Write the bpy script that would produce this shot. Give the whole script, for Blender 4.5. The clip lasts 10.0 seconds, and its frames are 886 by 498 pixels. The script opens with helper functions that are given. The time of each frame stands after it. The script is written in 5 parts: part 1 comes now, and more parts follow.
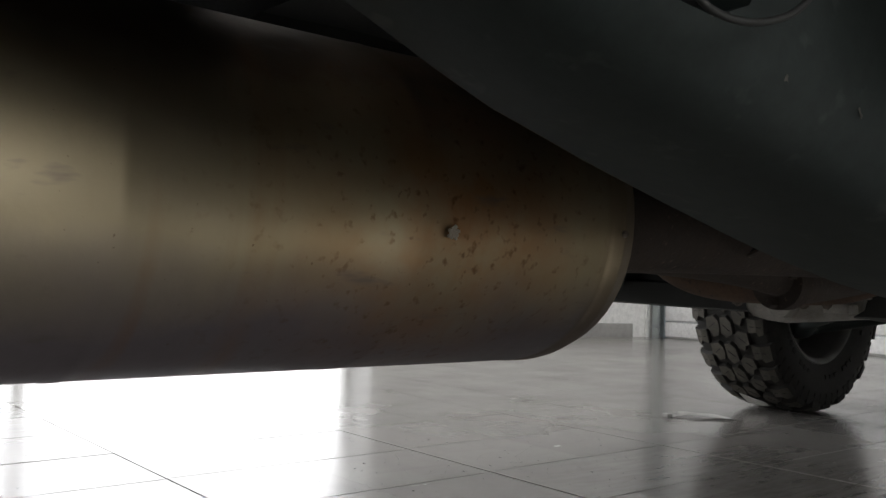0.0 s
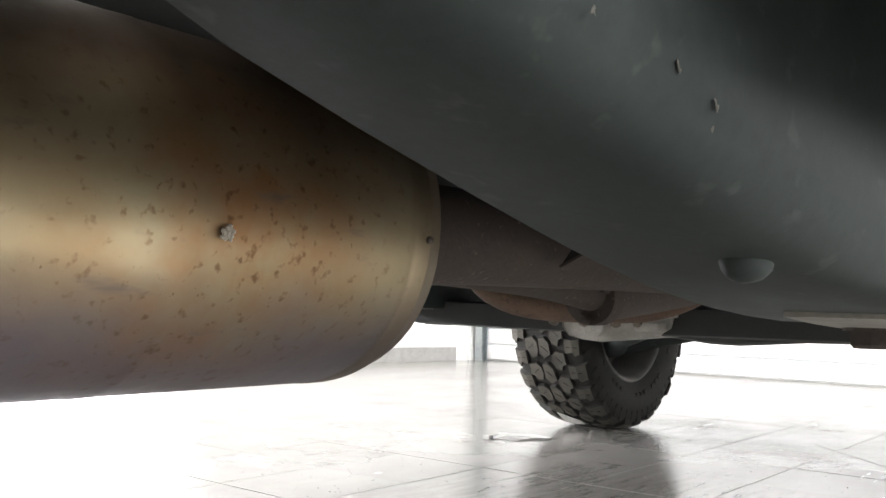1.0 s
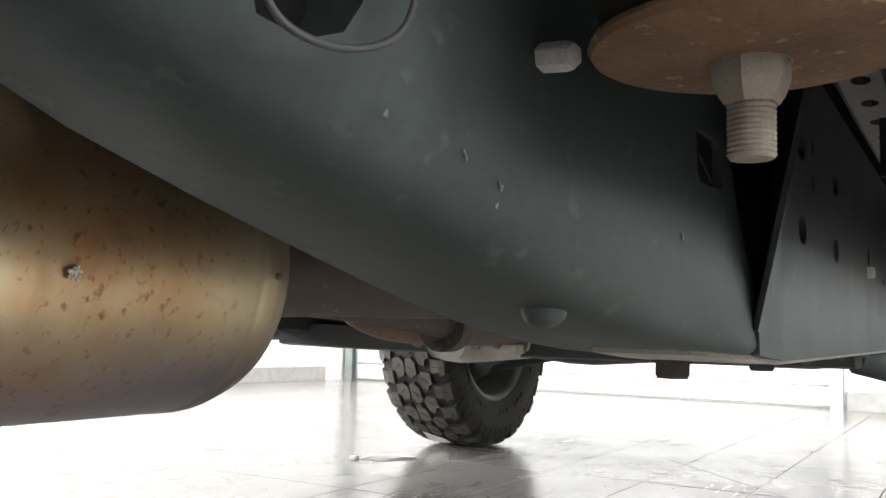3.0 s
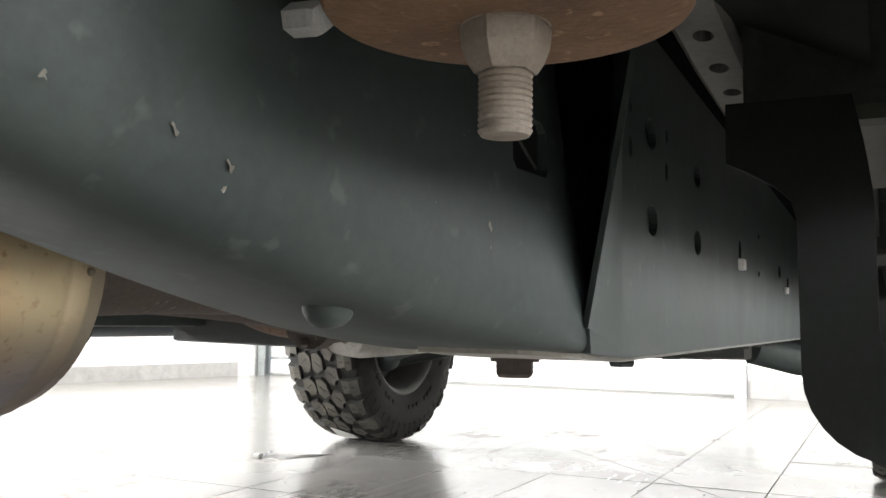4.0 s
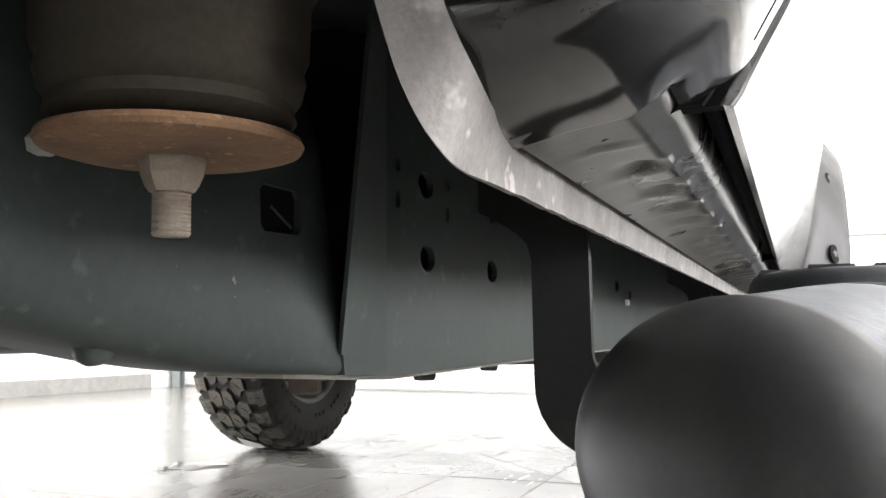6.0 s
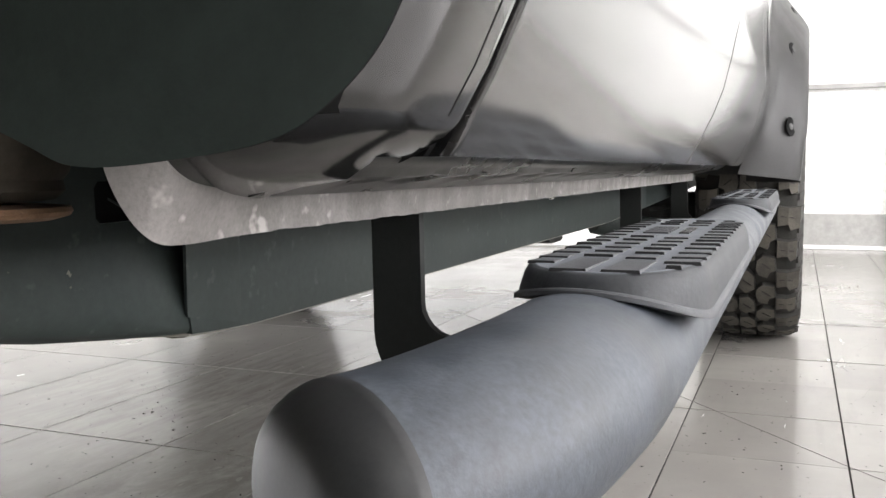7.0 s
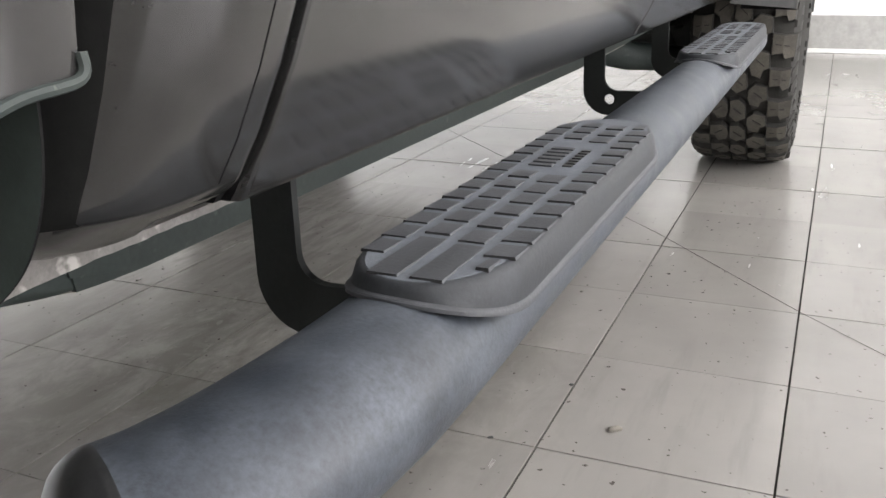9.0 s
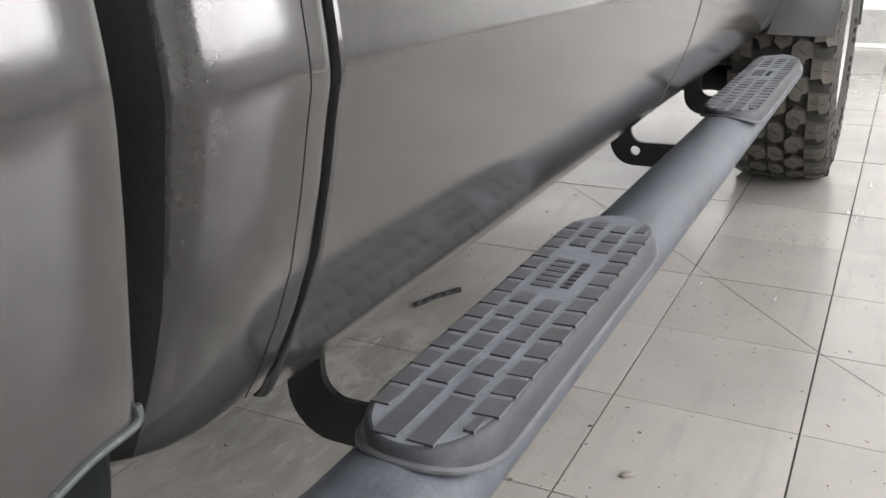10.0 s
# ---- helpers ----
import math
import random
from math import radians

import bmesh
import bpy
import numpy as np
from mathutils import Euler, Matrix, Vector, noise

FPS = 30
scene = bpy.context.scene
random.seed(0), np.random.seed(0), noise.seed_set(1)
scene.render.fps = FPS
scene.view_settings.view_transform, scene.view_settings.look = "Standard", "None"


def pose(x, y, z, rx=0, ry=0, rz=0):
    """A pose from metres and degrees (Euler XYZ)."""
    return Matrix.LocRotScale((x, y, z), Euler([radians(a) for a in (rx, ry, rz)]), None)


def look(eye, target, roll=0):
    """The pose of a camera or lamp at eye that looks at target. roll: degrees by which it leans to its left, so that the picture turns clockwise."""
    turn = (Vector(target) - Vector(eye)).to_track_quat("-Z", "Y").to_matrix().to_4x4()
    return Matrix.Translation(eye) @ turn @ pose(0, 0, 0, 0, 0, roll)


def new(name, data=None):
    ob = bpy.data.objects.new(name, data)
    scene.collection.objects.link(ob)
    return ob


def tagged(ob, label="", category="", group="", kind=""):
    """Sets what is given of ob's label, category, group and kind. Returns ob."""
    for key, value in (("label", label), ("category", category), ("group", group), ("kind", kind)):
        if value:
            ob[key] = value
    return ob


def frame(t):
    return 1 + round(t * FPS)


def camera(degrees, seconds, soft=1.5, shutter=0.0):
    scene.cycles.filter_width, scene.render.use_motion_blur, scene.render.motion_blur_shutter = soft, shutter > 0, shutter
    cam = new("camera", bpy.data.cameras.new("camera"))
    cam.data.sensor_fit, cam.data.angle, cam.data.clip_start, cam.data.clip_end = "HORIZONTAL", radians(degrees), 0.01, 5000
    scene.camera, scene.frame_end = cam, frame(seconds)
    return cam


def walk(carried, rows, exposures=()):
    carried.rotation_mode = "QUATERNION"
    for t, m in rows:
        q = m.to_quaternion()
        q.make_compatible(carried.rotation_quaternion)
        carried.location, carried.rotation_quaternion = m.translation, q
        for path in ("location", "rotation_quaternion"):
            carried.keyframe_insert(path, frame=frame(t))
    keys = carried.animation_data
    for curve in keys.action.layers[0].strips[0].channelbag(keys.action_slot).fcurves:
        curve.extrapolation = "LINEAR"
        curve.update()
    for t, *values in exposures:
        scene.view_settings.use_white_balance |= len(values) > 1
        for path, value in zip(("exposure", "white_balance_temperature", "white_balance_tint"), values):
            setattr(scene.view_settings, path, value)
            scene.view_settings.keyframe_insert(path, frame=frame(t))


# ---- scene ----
cam = camera(52.5, 10.0)
PATH = [
    (0, (0.676, -2.719, 0.424), (-0.861, -1.442, 0.485), 1.8),
    (0.5, (0.652, -2.675, 0.421), (-0.755, -1.258, 0.535), 1.5),
    (1, (0.648, -2.667, 0.417), (-0.616, -1.123, 0.545), 1.3),
    (1.5, (0.62, -2.704, 0.377), (-0.52, -1.068, 0.527), 0.9),
    (2, (0.622, -2.755, 0.365), (-0.47, -1.09, 0.548), 1.4),
    (2.2, (0.632, -2.746, 0.37), (-0.443, -1.07, 0.555), 1.4),
    (3.3, (0.688, -2.665, 0.435), (-0.299, -0.934, 0.603), 1.1),
    (3.5, (0.691, -2.655, 0.434), (-0.25, -0.898, 0.6), 0.9),
    (4, (0.703, -2.634, 0.429), (-0.176, -0.845, 0.591), 0.8),
    (4.5, (0.711, -2.622, 0.415), (-0.109, -0.806, 0.586), 0.7),
    (5, (0.714, -2.623, 0.399), (-0.059, -0.787, 0.575), 0.3),
    (5.5, (0.761, -2.655, 0.419), (0.014, -0.809, 0.596), 0.2),
    (6, (0.81, -2.683, 0.441), (0.084, -0.828, 0.615), -0.3),
    (6.2, (0.836, -2.696, 0.449), (0.117, -0.835, 0.585), -0.5),
    (7.3, (0.944, -2.704, 0.531), (0.218, -0.86, 0.258), -0.3),
    (7.5, (0.95, -2.697, 0.536), (0.235, -0.857, 0.216), -0.3),
    (8, (0.973, -2.667, 0.555), (0.267, -0.856, 0.084), -0.5),
    (8.5, (1.002, -2.657, 0.59), (0.289, -0.889, -0.014), -0.6),
    (9, (1.028, -2.673, 0.623), (0.273, -0.93, -0.004), -0.9),
    (9.5, (1.065, -2.714, 0.681), (0.269, -1.0, 0.027), -1.0),
    (10, (1.077, -2.697, 0.762), (0.228, -1.021, 0.078), -1.0),
]
walk(cam, [(t, look(e, a, r)) for t, e, a, r in PATH],
     [(0.0, -0.75, 6500, 11), (0.4, 0.5, 6500, 11), (0.8, 1.15, 6500, 11), (1.2, 1.22, 6450, 12), (2.2, 1.25, 6450, 12), (3.3, 1.35, 6500, 10), (4.0, 1.5, 6500, 10), (5.0, 1.62, 6500, 10), (5.5, 1.47, 6500, 11), (6.2, 1.4, 6500, 11), (7.3, 0.7, 6500, 12), (8.5, 0.65, 6500, 12), (9.2, 0.67, 6500, 12), (10.0, 0.83, 6500, 12)])

# ---- world and light ----
world = bpy.data.worlds.new("world")
scene.world = world
world.use_nodes = True
wn = world.node_tree
sky = wn.nodes.new("ShaderNodeTexSky")
sky.sky_type = "NISHITA"
sky.sun_disc = False
sky.sun_elevation = radians(50)
sky.sun_rotation = radians(270)
wn.links.new(sky.outputs[0], wn.nodes["Background"].inputs[0])
wn.nodes["Background"].inputs[1].default_value = 0.12

sun = new("sun", bpy.data.lights.new("sun", "SUN"))
sun.data.energy, sun.data.angle, sun.data.color = 1.0, radians(12), (1, 0.97, 0.93)
sun.matrix_world = look((-20, 0, 24), (0, 0, 0))


def area(name, eye, target, sx, sy, watts, color=(1, 1, 1)):
    li = bpy.data.lights.new(name, "AREA")
    li.shape, li.size, li.size_y, li.energy, li.color = "RECTANGLE", sx, sy, watts, color
    ob = new(name, li)
    ob.matrix_world = look(eye, target)
    return ob


XC = -0.09      # the truck's middle
CEIL = 3.3
area("window_light_west", (-4.85, -2.0, 1.45), (0, -2.0, 1.45), 7.6, 3.3, 250, (0.97, 0.98, 1.0))
area("window_light_east", (4.85, -1.0, 1.92), (0, -1.0, 1.92), 6.7, 2.36, 290, (1.0, 0.985, 0.98))
# unseen fill lamps, added to light the hall from above
for lx in (-2.6, 2.6):
    for ly in (-4.0, -1.0, 1.8):
        area("tube_light", (lx, ly, CEIL - 0.1), (lx, ly, 0), 0.3, 1.5, 26, (1, 0.98, 0.955))


# ---- materials ----
def material(name, color, rough=0.5, metal=0.0, color2=None, scale=8.0, detail=6, spread=0.5, rough2=None,
             bump=0.0, bump_scale=60.0, coat=0.0, spots=None, spot_scale=40.0, spot_amount=0.35, stretch=(1, 1, 1), island=0.0, spec=0.5, grain=0.72, coat_rough=0.14):
    """A surface with broad colour drift, fine grain, optional spots, and bump."""
    m = bpy.data.materials.new(name)
    m.use_nodes = True
    nt = m.node_tree
    b = nt.nodes["Principled BSDF"]
    b.inputs["Metallic"].default_value = metal
    b.inputs["Coat Weight"].default_value = coat
    b.inputs["Coat Roughness"].default_value = coat_rough
    b.inputs["Specular IOR Level"].default_value = spec
    co = nt.nodes.new("ShaderNodeNewGeometry")
    mp = nt.nodes.new("ShaderNodeMapping")
    mp.inputs["Scale"].default_value = stretch
    nt.links.new(co.outputs["Position"], mp.inputs[0])

    def tex(s, d, r=0.6):
        n = nt.nodes.new("ShaderNodeTexNoise")
        n.inputs["Scale"].default_value, n.inputs["Detail"].default_value, n.inputs["Roughness"].default_value = s, d, r
        nt.links.new(mp.outputs[0], n.inputs["Vector"])
        return n

    def ramp(src, lo, hi):
        r = nt.nodes.new("ShaderNodeMapRange")
        r.inputs[1].default_value, r.inputs[2].default_value = lo, hi
        nt.links.new(src, r.inputs[0])
        return r.outputs[0]

    def mix(f, a, c):
        x = nt.nodes.new("ShaderNodeMix")
        x.data_type = "RGBA"
        nt.links.new(f, x.inputs[0])
        for v, k in ((a, 6), (c, 7)):
            if isinstance(v, tuple):
                x.inputs[k].default_value = (*v, 1)
            else:
                nt.links.new(v, x.inputs[k])
        return x.outputs[2]
    color2 = color2 or tuple(c * 0.7 for c in color)
    big = tex(scale, detail)
    fac = ramp(big.outputs[0], 0.5 - spread * 0.5, 0.5 + spread * 0.5)
    col = mix(fac, color, color2)
    fine = tex(scale * 14, 4, 0.7)
    ff = ramp(fine.outputs[0], 0.35, 0.75)
    dark = mix(ff, tuple(1.0 for _ in range(3)), tuple(grain for _ in range(3)))
    mul = nt.nodes.new("ShaderNodeMix")
    mul.data_type, mul.blend_type = "RGBA", "MULTIPLY"
    mul.inputs[0].default_value = 1.0
    nt.links.new(col, mul.inputs[6])
    nt.links.new(dark, mul.inputs[7])
    col = mul.outputs[2]
    if island:
        oi = nt.nodes.new("ShaderNodeObjectInfo")
        br = nt.nodes.new("ShaderNodeMapRange")
        br.inputs[3].default_value, br.inputs[4].default_value = 1 - island, 1 + island
        nt.links.new(oi.outputs["Random"], br.inputs[0])
        hv = nt.nodes.new("ShaderNodeHueSaturation")
        nt.links.new(br.outputs[0], hv.inputs["Value"])
        nt.links.new(col, hv.inputs["Color"])
        col = hv.outputs[0]
    if spots:
        sp = tex(spot_scale, 3, 0.55)
        f2 = ramp(sp.outputs[0], 1 - spot_amount, 1 - spot_amount + 0.08)
        col = mix(f2, col, spots)
    nt.links.new(col, b.inputs["Base Color"])
    rr = nt.nodes.new("ShaderNodeMapRange")
    rr.inputs[3].default_value, rr.inputs[4].default_value = rough, rough2 if rough2 is not None else min(1, rough + 0.12)
    nt.links.new(fac, rr.inputs[0])
    nt.links.new(rr.outputs[0], b.inputs["Roughness"])
    if bump:
        bt = tex(bump_scale, 5)
        bp = nt.nodes.new("ShaderNodeBump")
        bp.inputs["Strength"].default_value, bp.inputs["Distance"].default_value = bump, 0.002
        nt.links.new(bt.outputs[0], bp.inputs["Height"])
        nt.links.new(bp.outputs[0], b.inputs["Normal"])
    return m


M_FRAME = material("frame_paint", (0.023, 0.031, 0.030), 0.45, 0, (0.038, 0.046, 0.043), 13, rough2=0.56, bump=0.05, bump_scale=90, spec=0.18, grain=0.80,
                   spots=(0.048, 0.056, 0.052), spot_scale=75, spot_amount=0.375)
M_PLATE = material("plate_paint", (0.028, 0.035, 0.033), 0.5, 0, (0.044, 0.050, 0.046), 14, rough2=0.62, bump=0.08, bump_scale=120, spec=0.2, grain=0.85,
                   spots=(0.11, 0.11, 0.10), spot_scale=170, spot_amount=0.33)
# Paler base colour stands in for light reaching the outriggers
M_OUTRIG = material("dusty_outrigger_paint", (0.065, 0.069, 0.058), 0.55, 0, (0.095, 0.098, 0.083), 14, rough2=0.7, bump=0.1, bump_scale=110, spec=0.3)
M_PALE = material("worn_pale_underside", (0.34, 0.325, 0.29), 0.5, 0, (0.22, 0.208, 0.182), 12, rough2=0.65, bump=0.2, bump_scale=120, spread=0.4)
M_MUD = material("dried_mud", (0.12, 0.112, 0.094), 0.9, 0, (0.065, 0.062, 0.053), 300)
M_DARK = material("underbody_black", (0.016, 0.018, 0.017), 0.6, 0, (0.034, 0.035, 0.032), 10, bump=0.2)
M_UNDER = material("underbody_grey", (0.15, 0.147, 0.135), 0.5, 0, (0.21, 0.20, 0.18), 9, bump=0.2)
M_PAN = material("floor_pan_paint", (0.016, 0.018, 0.017), 0.55, 0, (0.03, 0.031, 0.028), 9, bump=0.2, bump_scale=90)
M_SHAFT = material("rusty_brown_steel", (0.046, 0.036, 0.030), 0.7, 0.12, (0.076, 0.058, 0.046), 24, bump=0.6, bump_scale=150, spread=0.35,
                   spots=(0.15, 0.115, 0.09), spot_scale=170, spot_amount=0.36)
M_RUSTPIPE = material("orange_rusty_pipe", (0.175, 0.105, 0.062), 0.7, 0.12, (0.085, 0.060, 0.046), 11, bump=0.5, bump_scale=160, spread=0.4,
                      spots=(0.075, 0.045, 0.030), spot_scale=120, spot_amount=0.40)
M_PAINT = material("body_paint", (0.036, 0.0355, 0.0350), 0.11, 0.45, (0.044, 0.043, 0.0425), 5, rough2=0.15, coat=0.5, coat_rough=0.10, bump=0.05, bump_scale=110)
M_ROCK = material("dusty_sill_paint", (0.030, 0.030, 0.029), 0.24, 0.2, (0.042, 0.041, 0.039), 10, rough2=0.34, bump=0.08, bump_scale=60)
# Near-black for seals and joints, and for shade painted into gaps
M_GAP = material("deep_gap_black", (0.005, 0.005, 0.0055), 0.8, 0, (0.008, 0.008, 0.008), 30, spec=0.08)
# Black for the shade painted on the cab corner's rear face
M_CORNER_SHADE = material("black_underbody_sealer", (0.007, 0.0072, 0.0070), 0.65, 0, (0.011, 0.011, 0.0105), 14, rough2=0.8, spec=0.12, bump=0.12, bump_scale=220)
M_PADDUST = material("dusty_pad_top", (0.108, 0.119, 0.136), 0.7, 0, (0.070, 0.077, 0.090), 30, bump=0.2, bump_scale=400)
M_LINER = material("liner_plastic", (0.022, 0.031, 0.028), 0.55, 0, (0.030, 0.039, 0.035), 6, bump=0.15, bump_scale=200, spec=0.3)
M_PINCH = material("chipped_sill_paint", (0.190, 0.178, 0.169), 0.55, 0, (0.125, 0.117, 0.109), 30, bump=0.35, bump_scale=110, spread=0.30,
                   spots=(0.29, 0.277, 0.26), spot_scale=62, spot_amount=0.40)


def muffler_material():
    """Heat-tinted stainless steel: straw and brown drift, rust bands round the body, specks and blotches; floor
    reflection and shade painted in by height.
    """
    m = bpy.data.materials.new("aged_stainless")
    m.use_nodes = True
    nt = m.node_tree
    b = nt.nodes["Principled BSDF"]
    b.inputs["Metallic"].default_value = 0.92
    geo = nt.nodes.new("ShaderNodeNewGeometry")

    def tex(scale, detail, stretch=(1, 1, 1), rough=0.6):
        mp = nt.nodes.new("ShaderNodeMapping")
        mp.inputs["Scale"].default_value = stretch
        nt.links.new(geo.outputs["Position"], mp.inputs[0])
        n = nt.nodes.new("ShaderNodeTexNoise")
        n.inputs["Scale"].default_value, n.inputs["Detail"].default_value, n.inputs["Roughness"].default_value = scale, detail, rough
        nt.links.new(mp.outputs[0], n.inputs["Vector"])
        return n.outputs[0]

    def rng(src, a, c, lo=0.0, hi=1.0):
        r = nt.nodes.new("ShaderNodeMapRange")
        for k, v in zip((1, 2, 3, 4), (a, c, lo, hi)):
            r.inputs[k].default_value = v
        nt.links.new(src, r.inputs[0])
        return r.outputs[0]

    def mul(a, c):
        x = nt.nodes.new("ShaderNodeMath")
        x.operation = "MULTIPLY"
        nt.links.new(a, x.inputs[0])
        nt.links.new(c, x.inputs[1])
        return x.outputs[0]

    def mix(f, a, c):
        x = nt.nodes.new("ShaderNodeMix")
        x.data_type = "RGBA"
        nt.links.new(f, x.inputs[0])
        for v, k in ((a, 6), (c, 7)):
            if isinstance(v, tuple):
                x.inputs[k].default_value = (*v, 1)
            else:
                nt.links.new(v, x.inputs[k])
        return x.outputs[2]
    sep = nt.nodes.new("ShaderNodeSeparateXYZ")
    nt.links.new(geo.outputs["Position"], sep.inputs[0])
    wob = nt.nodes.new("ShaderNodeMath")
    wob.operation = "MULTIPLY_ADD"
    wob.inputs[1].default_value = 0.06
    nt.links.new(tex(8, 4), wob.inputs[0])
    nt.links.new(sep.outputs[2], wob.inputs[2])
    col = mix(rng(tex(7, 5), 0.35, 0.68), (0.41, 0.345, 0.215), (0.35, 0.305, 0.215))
    # by height: floor reflection painted purple-grey below, underbody shade painted dark above
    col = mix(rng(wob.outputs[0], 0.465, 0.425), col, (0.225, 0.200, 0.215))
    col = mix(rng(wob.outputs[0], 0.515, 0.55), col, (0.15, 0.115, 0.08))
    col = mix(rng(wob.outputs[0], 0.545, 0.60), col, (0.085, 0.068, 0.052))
    bands = rng(tex(9, 4, (0.12, 2.2, 0.12)), 0.56, 0.70, 0, 0.7)
    col = mix(mul(bands, rng(tex(24, 4), 0.30, 0.62)), col, (0.27, 0.135, 0.055))
    near = nt.nodes.new("ShaderNodeVectorMath")
    near.operation = "DISTANCE"
    nt.links.new(geo.outputs["Position"], near.inputs[0])
    near.inputs[1].default_value = (0.345, -2.425, 0.455)
    stain = mul(rng(near.outputs["Value"], 0.12, 0.02), rng(tex(20, 4), 0.35, 0.62, 0, 0.8))
    col = mix(stain, col, (0.34, 0.165, 0.062))
    patch = rng(near.outputs["Value"], 0.16, 0.03, 0.03, 1.0)
    blot = rng(tex(165, 2, (1, 1, 1), 0.5), 0.60, 0.72, 0, 0.75)
    col = mix(mul(patch, blot), col, (0.15, 0.075, 0.03))
    col = mix(rng(sep.outputs[1], -2.318, -2.311, 0, 0.6), col, (0.20, 0.155, 0.105))
    speck = rng(tex(230, 2), 0.72, 0.78, 0, 0.7)
    col = mix(speck, col, (0.14, 0.09, 0.05))
    smear = rng(tex(36, 4, (1, 0.5, 1.8)), 0.62, 0.74, 0, 0.7)
    col = mix(smear, col, (0.20, 0.17, 0.15))
    nt.links.new(col, b.inputs["Base Color"])
    nt.links.new(rng(tex(18, 6), 0.3, 0.7, 0.42, 0.56), b.inputs["Roughness"])
    bp = nt.nodes.new("ShaderNodeBump")
    bp.inputs["Strength"].default_value, bp.inputs["Distance"].default_value = 0.12, 0.002
    nt.links.new(tex(70, 5), bp.inputs["Height"])
    nt.links.new(bp.outputs[0], b.inputs["Normal"])
    return m


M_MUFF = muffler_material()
M_RUSTY = material("rusty_washer", (0.160, 0.088, 0.043), 0.85, 0.05, (0.092, 0.050, 0.028), 38, bump=0.5, bump_scale=260, spread=0.4,
                   spots=(0.22, 0.135, 0.08), spot_scale=190, spot_amount=0.38)
M_WELD = material("pale_weld_crust", (0.70, 0.66, 0.58), 0.8, 0, (0.55, 0.50, 0.42), 200)
M_BOLT = material("zinc_bolt", (0.23, 0.205, 0.17), 0.6, 0.2, (0.15, 0.115, 0.085), 70, bump=0.3, bump_scale=300)
M_RUBBER = material("mount_rubber", (0.020, 0.0175, 0.014), 0.85, 0, (0.040, 0.034, 0.026), 24, bump=0.25, spec=0.12)
M_TYRE = material("tyre_rubber", (0.019, 0.019, 0.018), 0.7, 0, (0.042, 0.040, 0.036), 16, bump=0.3, bump_scale=150, spec=0.2)
M_TREAD = material("tread_rubber", (0.046, 0.043, 0.038), 0.75, 0, (0.106, 0.097, 0.081), 14, bump=0.4, bump_scale=180, spec=0.25)
M_FLARE = material("flare_paint", (0.013, 0.013, 0.013), 0.34, 0, (0.020, 0.0195, 0.019), 12, rough2=0.5, spec=0.16, bump=0.05, bump_scale=300)
M_RIM = material("steel_rim", (0.30, 0.30, 0.285), 0.5, 0.3, (0.20, 0.195, 0.18), 14, bump=0.1)
M_BAR = material("step_bar_coat", (0.028, 0.0335, 0.042), 0.44, 0, (0.065, 0.074, 0.088), 19, rough2=0.62, bump=0.12, bump_scale=500, spread=0.28, spec=0.36, grain=0.55)
M_CAP = material("end_cap_plastic", (0.016, 0.017, 0.018), 0.40, 0, (0.026, 0.026, 0.026), 30, rough2=0.50, spec=0.3)
M_PAD = material("step_pad_rubber", (0.027, 0.029, 0.033), 0.6, 0, (0.052, 0.055, 0.061), 40, bump=0.25, bump_scale=400)
M_PADWORN = material("step_pad_body", (0.016, 0.0178, 0.0202), 0.55, 0, (0.036, 0.039, 0.044), 26, bump=0.15, bump_scale=300, spec=0.3)
M_PADCUT = material("clean_black_rubber", (0.016, 0.016, 0.017), 0.7, 0, (0.024, 0.024, 0.025), 40, spec=0.2)
M_BRKT = material("bracket_black", (0.011, 0.013, 0.0125), 0.55, 0, (0.017, 0.019, 0.018), 20, bump=0.1, spec=0.2)
M_ALU = material("cast_aluminium", (0.60, 0.58, 0.53), 0.55, 0.3, (0.36, 0.34, 0.30), 25, bump=0.3)
M_HEAT = material("heat_shield", (0.45, 0.45, 0.42), 0.38, 0.8, (0.30, 0.29, 0.27), 8, bump=0.15)
M_WALL = material("white_wall", (0.82, 0.82, 0.80), 0.6, 0, (0.77, 0.77, 0.75), 2, bump=0.05)
M_SHUT = material("white_shutter", (0.80, 0.80, 0.79), 0.45, 0, (0.74, 0.74, 0.73), 3)
M_CEIL = material("ceiling_white", (0.80, 0.80, 0.79), 0.8, 0, (0.75, 0.75, 0.74), 2)
M_PLINTH = material("grey_plinth", (0.33, 0.325, 0.31), 0.35, 0, (0.36, 0.355, 0.34), 1)
M_STEEL = material("galvanised_steel", (0.42, 0.46, 0.46), 0.4, 0.8, (0.32, 0.35, 0.35), 20)


